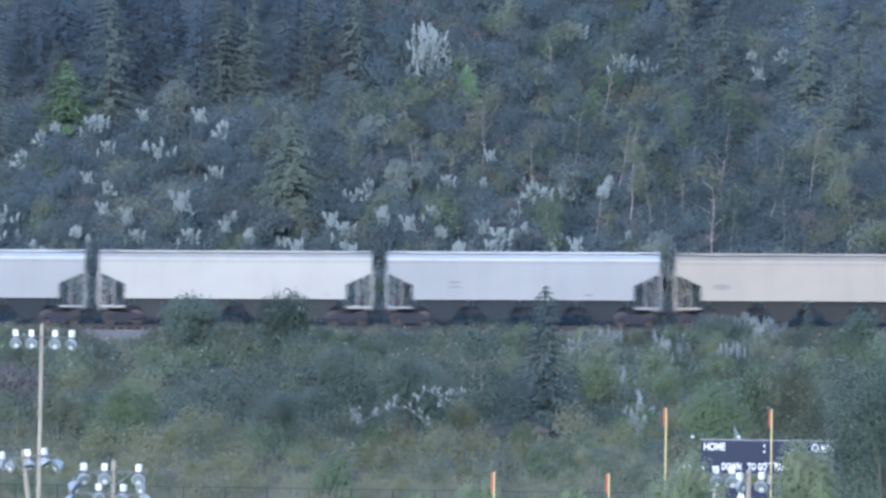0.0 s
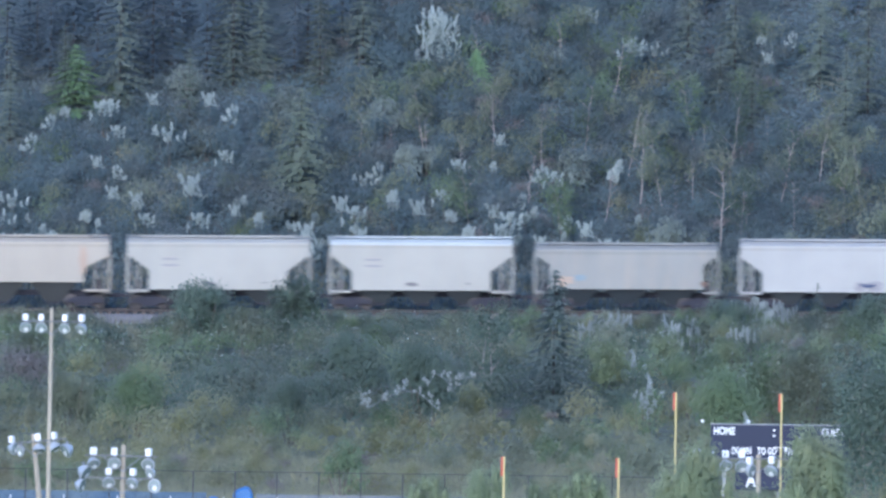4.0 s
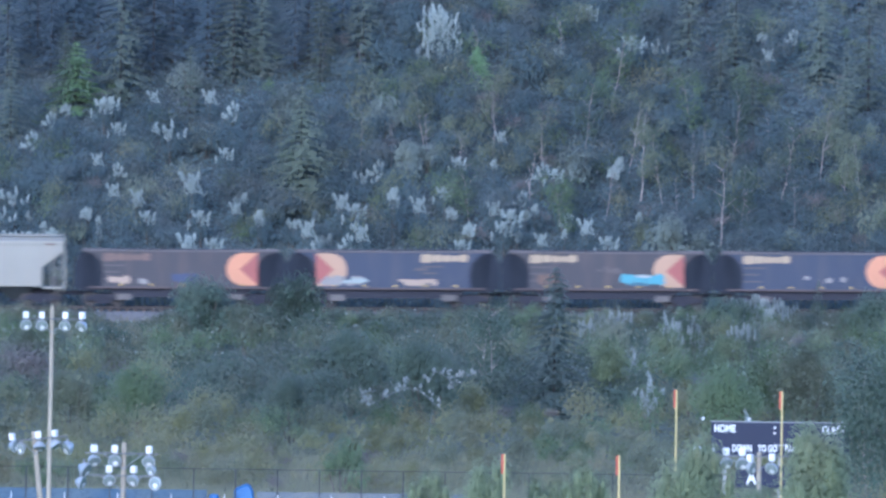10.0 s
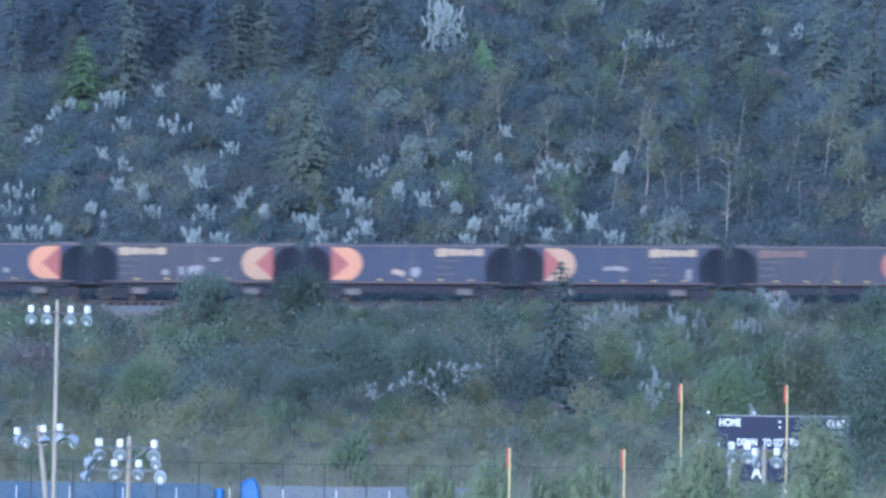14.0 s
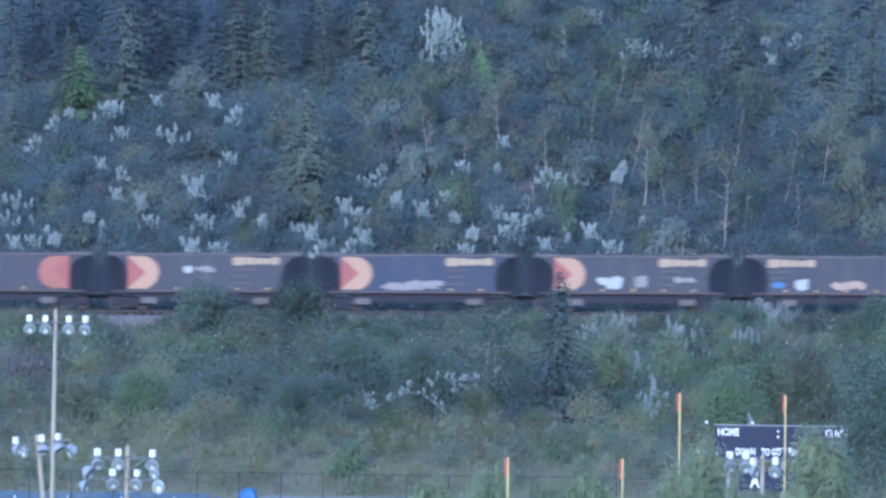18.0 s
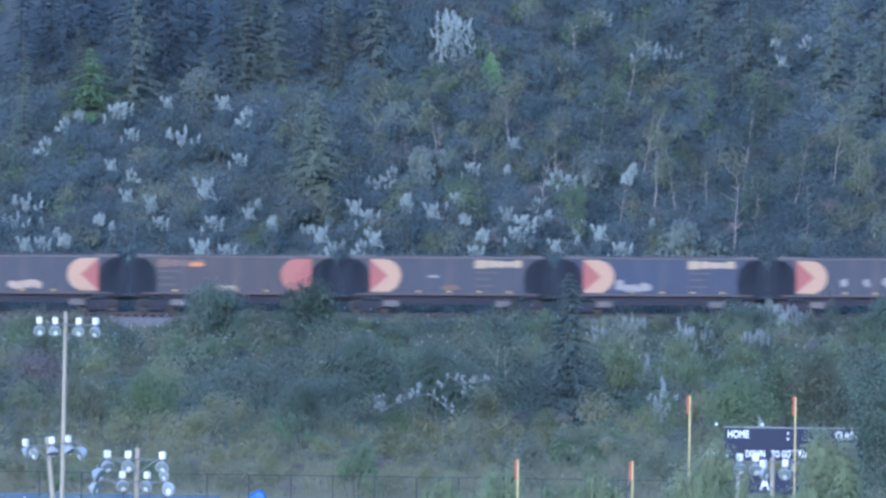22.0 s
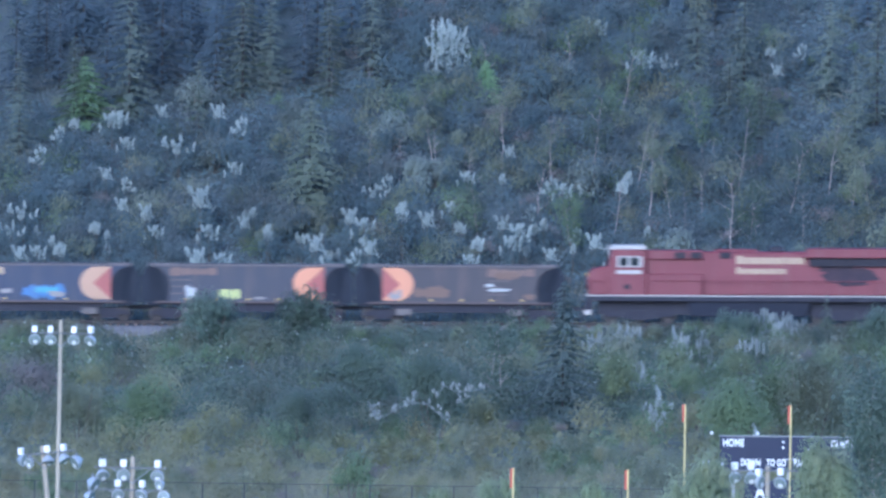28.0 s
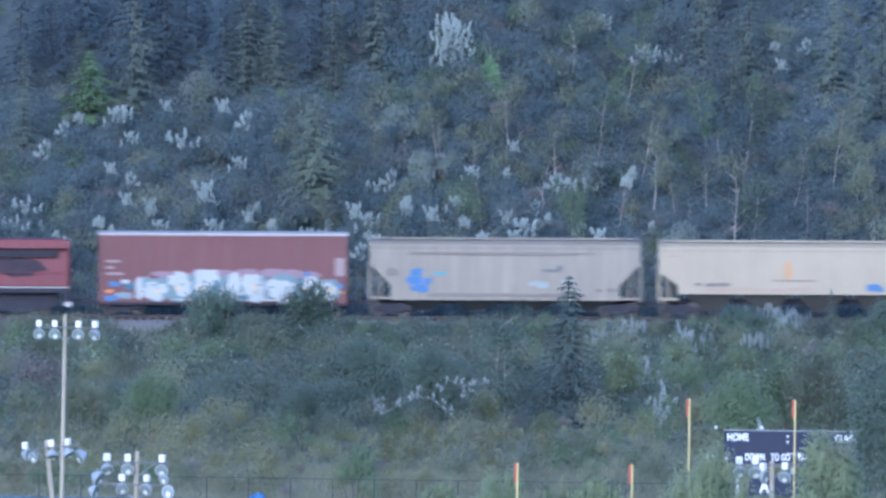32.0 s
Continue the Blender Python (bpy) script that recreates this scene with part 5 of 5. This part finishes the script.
SILVER = [(-27.6, 1699.5, 1), (-26.8, 1707.8, 1), (-25.7, 1696.2, 0.8), (-23.1, 1697.7, 0.9), (-21.3, 1701.5, 0.9), (-19.7, 1700.8, 0.9), (-19, 1698, 0.9), (-16.2, 1700.1, 1.5), (-17.6, 1708.2, 1.1), (-15.5, 1697.6, 1), (-16.3, 1692, 1.4), (-14.6, 1693.6, 1), (-13.7, 1712, 1), (-15.2, 1713.5, 1), (-13.3, 1699.4, 0.7), (-12.7, 1700.3, 0.8), (-11.7, 1696.2, 1.1), (-8.6, 1694.6, 1.2), (-8, 1693.5, 1), (-6.4, 1698.3, 1.1), (-5.4, 1697.2, 1.1), (-3, 1697.2, 1.4), (-1.4, 1698.1, 1.1), (0.3, 1700.8, 0.9), (-5.1, 1694.4, 1.1), (-6, 1694.4, 0.9), (0.7, 1697.9, 0.8), (1.8, 1695.1, 1), (1.5, 1693.9, 0.9), (3.5, 1698.4, 1)]
SILVER_2 = [(4.7, 1696.5, 1.2), (4.2, 1695.9, 1), (6.2, 1698.2, 0.9), (6.6, 1694.7, 0.9), (8.3, 1697.8, 0.8), (9.5, 1695.5, 1.1), (11, 1693.4, 1.1), (-4.1, 1704.1, 0.9), (-4.8, 1702.7, 0.8), (3.5, 1704.8, 0.8), (6.6, 1703.8, 1), (7.5, 1703.4, 0.9), (3.9, 1708.9, 0.8), (12.6, 1720, 1.2), (14.2, 1720.8, 0.8), (9.7, 1725.1, 1), (21, 1722.4, 0.8), (23.1, 1723.4, 0.8), (21.5, 1720.4, 0.8), (-22.1, 1712, 1), (-21.6, 1712.8, 0.9), (-24.7, 1711.8, 0.8), (-25.6, 1711.2, 0.7), (-28.3, 1697.5, 0.9), (-27.8, 1694.3, 1), (-26.6, 1694.9, 0.9), (-25.3, 1694.2, 1), (-22.4, 1705.8, 0.7), (-21.1, 1709.8, 0.6), (-18.9, 1714, 0.7)]
SILVER_3 = [(-14, 1706.8, 0.8), (5.3, 1700.9, 0.7), (11.7, 1703.8, 1), (11.2, 1702.6, 1), (1.2, 1705.4, 0.7)]
PALE = [(-15.3, 1709.2, 1), (-10.3, 1713.8, 1.1), (-3.6, 1711.8, 1.1), (-2.1, 1705.3, 1.1), (7.3, 1719.4, 1), (15, 1693.1, 1.6), (16.7, 1693.8, 1.2), (9, 1704.8, 1.2), (-1, 1707, 0.8), (-16.7, 1717.9, 0.9)]
SPRUCES = [(-28.2, 1711.4, 7), (-24.7, 1715.3, 6), (-21.1, 1716.3, 9.5), (-16.5, 1714.4, 5), (-13.7, 1719.8, 8.5), (-11.9, 1720.6, 7), (-8, 1719.3, 7.5), (-9.1, 1702, 8.2), (16.2, 1719.8, 8), (18.3, 1716.2, 4.5), (14.8, 1716.8, 3.4), (20.4, 1714.4, 4.5), (26.5, 1711.1, 7), (24.9, 1719.8, 7.5), (28, 1715.5, 9), (4.3, 1718.7, 4), (-5.2, 1720.5, 8), (19.3, 1720, 8)]
DEAD = [(18.3, 1696.7, 6), (13.1, 1703.3, 5.6), (-0.9, 1708.2, 3.6), (-5.4, 1719.9, 2.6), (-7.9, 1719.8, 3), (5.7, 1701.2, 4.6), (10.7, 1700.5, 3.8), (15.4, 1701.1, 2.8), (23.1, 1700.4, 3.4), (17.3, 1708.5, 3), (21.3, 1710.1, 2.6), (-3.2, 1707.8, 3), (1.2, 1706.2, 3), (26.3, 1702.9, 3), (16.5, 1703.1, 3), (20, 1699.2, 3), (2.3, 1719.7, 3.5), (8.2, 1720.7, 3.8)]
ASPENS = [(9.3, 1709.9, 5), (12.3, 1707.5, 5), (14.5, 1702.6, 5), (18.9, 1707.5, 5.5), (22.2, 1704, 5), (24.8, 1706.7, 5.5), (3.4, 1709.8, 5), (-1, 1709.5, 5), (-5.1, 1706.6, 4.5), (6.4, 1705.6, 4.8), (11.2, 1716.8, 5), (16.7, 1711, 5), (27.4, 1702.6, 5), (8.2, 1697.2, 4.4), (19.6, 1698.6, 4.6), (2, 1700.3, 4)]
THICKET_TREES = [('tall_spruce', 7, 1573, 9.6), ('hero', -14.7, 1648.7, 5.2), ('hero', -9.2, 1647.2, 5.6), ('grey', -12.2, 1645.1, 3.6), ('spruce', 24, 1654.3, 4.5), ('hero', 27.3, 1651.4, 4.4), ('hero', 18.1, 1654.6, 3.6), ('hero', -3.3, 1630.2, 3.4), ('hero', 3.4, 1631.6, 4), ('light', 10.4, 1591.4, 4.4), ('brush', -25.5, 1589.8, 4.2), ('light', 18, 1608.6, 3.6), ('light', 13.9, 1614.3, 3.4), ('olive', 15.2, 1580.8, 2.6), ('grey', -24.9, 1596.3, 4), ('deep', -20.5, 1628.8, 3), ('crown', -4.9, 1580.2, 5.5), ('crown', -0.7, 1554, 6), ('crown', -17.7, 1543.9, 5), ('crown', -21.7, 1542.2, 5), ('crown', -8.7, 1545.6, 4.5), ('crown', 19.9, 1560.5, 6), ('crown', 17, 1542.5, 6), ('crown', 21.8, 1551.9, 7)]
LOW_SILVER = [(19.6, 1656.9, 3.2), (20.6, 1658, 3.2), (21, 1651.5, 3.2), (22, 1650.2, 3.2), (16.1, 1627.8, 3.2), (14.9, 1630, 3.2), (10.5, 1631.4, 3.2), (20.2, 1661.7, 3.2), (18.9, 1655.4, 3.2), (21.5, 1653.9, 3.2), (10, 1641.2, 3.2), (9.3, 1628.3, 3.2), (15.9, 1637.8, 3.2), (14.5, 1639.9, 3.2), (12.7, 1553.7, 4.4), (12.2, 1549.8, 3.8), (18.5, 1571.6, 3.8), (18.9, 1623.7, 3.2), (11.3, 1637.7, 3.2), (12, 1590.4, 3.8), (18.1, 1522.4, 3.8)]
TALL_ASPENS = [(3.4, 1572.6, 7), (24.6, 1501, 8), (2.5, 1582, 6)]

for x, y, s in SILVER + SILVER_2 + SILVER_3:
    plant("silver", x, y, max(0.75, s * 0.92), turn=0, group="silver shrubs on the hillside")
spot_rng = random.Random(12)
for k in range(24):
    x = spot_rng.uniform(-30, 14)
    plant("silver", x, spot_rng.uniform(1693, 1700 if k % 3 else 1712), spot_rng.uniform(0.62, 0.85), variant=spot_rng.choice((1, 3, 5)), group="silver shrubs on the hillside")
for x, y, s in PALE:
    plant("pale", x, y, s, group="willow shrubs on the hillside")
plant("tall_silver", -0.3, 1721.5, 1.0, turn=0, label="tall shrub crowned with silvery white leaves")
for x, y, h in SPRUCES:
    plant("lone_spruce" if h == 8.2 else "spruce", x, y, tall=h, variant=2 if h < 5.5 else None, group="spruces on the hillside")
grove_rng = random.Random(4)
# dark-needled spruces fill the gaps where deep shade would show
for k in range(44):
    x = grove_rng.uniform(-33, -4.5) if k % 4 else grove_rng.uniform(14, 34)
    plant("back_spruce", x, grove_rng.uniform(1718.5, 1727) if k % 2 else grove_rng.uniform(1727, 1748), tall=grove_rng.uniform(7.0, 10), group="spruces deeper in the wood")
for x, y, h in DEAD:
    plant("bare", x, y, tall=h, group="dead trees on the hillside")
for x, y, h in ASPENS:
    plant("aspen", x, y, tall=h, group="aspens on the hillside")
plant("bright", -24, 1715.6, tall=4.4)
plant("bright", 2.3, 1719.1, tall=2.6, label="small bright green conifer on the hillside")
for kind, x, y, h in THICKET_TREES:
    plant(kind, x, y, tall=h, variant=3 if kind == "crown" and -16 < x < 9.5 else None, group="trees below the railway")
for x, y, h in LOW_SILVER:
    if y > 1600:
        plant("spires", x, min(y, 1668), h / 4.4, group="silver shrubs below the railway")
    else:
        plant("wisps", x, y, h / 3.8, turn=0, group="silver shrubs below the railway")
for x, y, h in TALL_ASPENS:
    plant("aspen", x, y, tall=h, variant=2, group="aspens below the railway")
plant("fallen", -1.15, 1534.0, 1.0, turn=0)
# trees beside the playing field
plant("near", 12.75, 1280, 1.13, 0, group="trees beside the field")
plant("near", 18.35, 1270, 1.27, 1, group="trees beside the field")
plant("near", 25.8, 1408, 1.08, 2, label="large dark cottonwood tree by the scoreboard", group="trees beside the field")
plant("near", 2.6, 1330, 1.03, 3, group="trees beside the field")
plant("near", 7.6, 1332, 1.0, 3, group="trees beside the field")
plant("near", -0.4, 1335, 0.94, 3, group="trees beside the field")
plant("near", 15.5, 1291, 1.06, 3, group="trees beside the field")
plant("near", 5.5, 1335, 0.9, 3, group="trees beside the field")
plant("green", -5.3, 1482, 1.2, 1, label="green upright shrub behind the fence")


# ---- thickets, too many to count: one mesh for each kind of leaf ----
def gather(spots, name, label, category, keep=1.0, foot=0.45):
    """spots: kind, x, y, size. All plants of a kind become one mesh."""
    r = np.random.default_rng(5)
    by_kind = {}
    for kind, x, y, s in spots:
        by_kind.setdefault(kind, []).append((x, y, s))
    for kind, rows in by_kind.items():
        parts = []
        for x, y, s in rows:
            me = [o for o in r.choice(PROTO[kind]).children if o.name.startswith("crown")][0].data
            v = np.empty(len(me.vertices) * 3)
            me.vertices.foreach_get("co", v)
            v = v.reshape(-1, 4, 3)
            a = r.uniform(0, 6.283)
            ca, sa = math.cos(a), math.sin(a)
            # the side away from the fields and the foot, hidden by the next plants, are thinner
            away = v[:, :, 0].mean(1) * sa + v[:, :, 1].mean(1) * ca
            chance = np.full(len(v), keep)
            chance *= np.where((away > 0.5) | (v[:, :, 2].mean(1) < 0.8), foot, 1.0)
            v = v[r.random(len(v)) < chance].reshape(-1, 3) * s
            parts.append(np.column_stack((v[:, 0] * ca - v[:, 1] * sa + x, v[:, 0] * sa + v[:, 1] * ca + y, v[:, 2] + ground_z(x, y))))
        v = np.concatenate(parts)
        n = len(v) // 4
        me = bpy.data.meshes.new(name)
        me.vertices.add(len(v))
        me.vertices.foreach_set("co", v.astype(np.float32).ravel())
        me.loops.add(4 * n)
        me.loops.foreach_set("vertex_index", np.arange(4 * n, dtype=np.int32))
        me.polygons.add(n)
        me.polygons.foreach_set("loop_start", np.arange(0, 4 * n, 4, dtype=np.int32))
        me.update(calc_edges=True)
        me.materials.append(M_LEAF[{"twigs": "brown"}.get(kind, kind)])
        tagged(new(name, me), label, category, kind="stuff")


def crowded(px, py):
    return any(abs(px - fx) < 0.8 and -0.5 < fy - py < 1.7 for fx, fy in FEATURES)


def thickets():
    r = random.Random(21)
    spots = []
    d = 4.5
    while d < 54:
        x = -37 + r.uniform(0, 2)
        while x < 38:
            px, py = x + r.uniform(-0.8, 0.8), 1688 + d + r.uniform(-0.9, 0.9)
            left = x < -6
            u = noise.noise((px * 0.09, d * 0.12, 4.0))
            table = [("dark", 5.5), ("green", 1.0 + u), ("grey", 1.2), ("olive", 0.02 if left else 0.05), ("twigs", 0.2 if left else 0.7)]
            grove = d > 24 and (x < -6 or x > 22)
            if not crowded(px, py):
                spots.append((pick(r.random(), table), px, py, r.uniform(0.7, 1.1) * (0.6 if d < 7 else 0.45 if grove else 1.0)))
            x += r.uniform(1.5, 2.2)
        d += 1.55
    gather(spots, "hillside_thicket", "dense bluish green thicket covering the hillside", "bushes", 0.5)
    spots = []
    y = 1493.0
    while y < 1671:
        x = -37 + r.uniform(0, 2)
        near = (y - 1490) / 180
        while x < 38:
            px, py = x + r.uniform(-1.2, 1.2), y + r.uniform(-1.5, 1.5)
            u = noise.noise((px * 0.07, py * 0.075, 9.0))
            if near < 0.44:
                table, s = [("green", 1.6), ("grey", 2.6), ("olive", 6.0), ("twigs", 0.7)], r.uniform(0.5, 0.95)
            elif near < 0.6:
                table, s = [("deep", 3.6), ("green", 2.0), ("grey", 2.4), ("olive", 1.2), ("twigs", 0.2)], r.uniform(0.8, 1.2)
            else:
                table, s = [("deep", 2.6), ("green", 3.0), ("grey", 2.6), ("olive", 0.3), ("twigs", 0.4)], r.uniform(0.75, 1.15)
            # darkness of a hollow put into leaf colour: deep-green shrubs round the tall spruce
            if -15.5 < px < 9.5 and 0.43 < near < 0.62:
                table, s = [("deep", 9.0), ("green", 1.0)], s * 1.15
            if near > 0.93:
                s *= 0.42
            elif near > 0.85:
                s *= 0.7
            if not crowded(px, py):
                spots.append((pick(min(0.999, max(0.0, 0.5 + 0.95 * u + r.uniform(-0.28, 0.28))), table), px, py, s))
            x += r.uniform(2.3, 3.2) if near < 0.44 else r.uniform(3.0, 4.2)
        y += 7.0
    x = -38.0
    while x < 38:
        if not -22.5 < x < -17.5:
            for yy in (1669.5, 1671.8, 1673.5):
                spots.append((pick(r.random(), [("deep", 3), ("green", 2), ("grey", 2.0), ("olive", 0.5)]), x + r.uniform(-0.4, 0.4), yy, r.uniform(0.42, 0.62)))
        x += 0.9
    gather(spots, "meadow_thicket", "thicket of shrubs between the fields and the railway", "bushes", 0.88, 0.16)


def pick(r, table):
    t = r * sum(max(0, w) for _, w in table)
    for k, w in table:
        t -= max(0, w)
        if t <= 0:
            return k
    return table[-1][0]


thickets()


def undergrowth():
    """Low leaves over the forest floor."""
    rng = np.random.default_rng(55)
    m = 76000
    x, y = rng.uniform(-37, 38, m), np.concatenate((rng.uniform(1688.5, 1742, 54000), rng.uniform(1485, 1674, m - 54000)))
    z = np.array([ground_z(a, b) for a, b in zip(x, y)]) + rng.uniform(0, 0.5, m)
    c = np.column_stack((x, y, z))
    c = c[~((y > 1722) & (y < 1760) & (x < -5))]
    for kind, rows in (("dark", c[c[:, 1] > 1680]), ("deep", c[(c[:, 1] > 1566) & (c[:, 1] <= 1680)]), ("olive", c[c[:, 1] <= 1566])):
        m = len(rows)
        n = rng.normal(size=(m, 3)) * 0.6 + np.array([0, -0.6, 0.7])
        tagged(new("undergrowth", sprays("undergrowth", rows, n, rng.uniform(0.10, 0.22, m), 1.0, M_LEAF[kind], rng)), "low leafy undergrowth on the slope", "plants", kind="stuff")


undergrowth()


def dry_grass():
    """Tall grass in the clearings below the thicket and along the railway."""
    r = np.random.default_rng(77)
    v = []
    for x0, x1, y0, y1, n, h in ((-38, 38, 1474, 1532, 26000, 0.8), (-38, 38, 1660, 1677, 14000, 0.45), (-38, 38, 1688, 1694, 5000, 0.6)):
        for x, y, q, a in zip(r.uniform(x0, x1, n), r.uniform(y0, y1, n), r.uniform(0.5, 1.2, n) * h, r.normal(0, 0.25, n)):
            z = ground_z(x, y)
            v += [(x - 0.025, y, z), (x + 0.025, y, z), (x + a * q + 0.008, y - 0.1, z + q), (x + a * q - 0.008, y - 0.1, z + q)]
    me = bpy.data.meshes.new("tall_grass")
    me.from_pydata(v, [], [(i, i + 1, i + 2, i + 3) for i in range(0, len(v), 4)])
    me.materials.append(M_LEAF["straw"])
    tagged(new("tall_grass", me), "tall pale grass in the clearings", "grass", kind="stuff")


dry_grass()


def seed_heads():
    """Small pale tufts and dry flowers that catch the light over the bank."""
    rng = np.random.default_rng(91)
    m = 620
    x, y = rng.uniform(-32, 32, m), rng.uniform(1592, 1675, m)
    foot = np.array([ground_z(a, b) for a, b in zip(x, y)])
    c = np.column_stack((x, y, foot + np.where(y > 1655, rng.uniform(0.5, 1.4, m), rng.uniform(1.4, 3.0, m))))
    n = rng.normal(size=(m, 3)) * 0.3 + np.array([0, -0.8, 0.4])
    tagged(new("seed_heads", sprays("seed_heads", c, n, rng.uniform(0.035, 0.085, m), 1.2, M_LEAF["silver"], rng)), "small pale seed heads over the bank", "flowers", kind="stuff")


seed_heads()
for group in PROTO.values():
    for o in group:
        for child in list(o.children_recursive):
            bpy.data.objects.remove(child)
        bpy.data.objects.remove(o)

# metres that the train has run, second by second
RUN = [(-1, -13.57), (0, 0.0), (1, 13.59), (2, 27.19), (3, 40.73), (4, 54.24), (5, 67.78), (6, 81.32), (7, 94.82), (8, 108.38), (9, 121.98), (10, 135.51), (11, 149.06), (12, 162.61), (13, 176.13),
       (14, 189.69), (15, 203.22), (16, 216.77), (17, 230.32), (18, 243.80), (19, 257.30), (20, 270.42), (21, 283.88), (22, 297.42), (23, 310.94), (24, 324.46), (25, 338.01), (26, 351.59), (27, 365.10),
       (28, 378.57), (29, 392.06), (30, 405.50), (31, 418.96), (32, 432.38), (33, 445.8)]


def motions():
    for car, start in TRAIN:
        rows = []
        for t, run in RUN:
            x = start - run
            tilt = -math.degrees(math.atan(GRADE)) if abs(x) < 120 else 0.0
            rows.append((t, pose(x, TRACK_Y, rail_z(x), 0, tilt, 0)))
        walk(car, rows)
        # the wheels roll while their car is in or near the view
        seconds, runs = [t for t, _ in RUN], [r for _, r in RUN]
        t0 = max(-0.5, float(np.interp(start - 48, runs, seconds)))
        t1 = min(32.5, float(np.interp(start + 48, runs, seconds)))
        steps = max(2, int((t1 - t0) / 0.05))
        times = [t0 + (t1 - t0) * k / steps for k in range(steps + 1)]
        spin = [(t, -math.degrees(float(np.interp(t, seconds, runs)) / 0.47) % 360) for t in times]
        spin = [(-1.0, spin[0][1])] * (t0 > -0.5) + spin + [(33.0, spin[-1][1])] * (t1 < 32.5)
        for wheel, x in WHEELS[car]:
            walk(wheel, [(t, pose(x, 0, 0.47, 0, a, 0)) for t, a in spin])


motions()
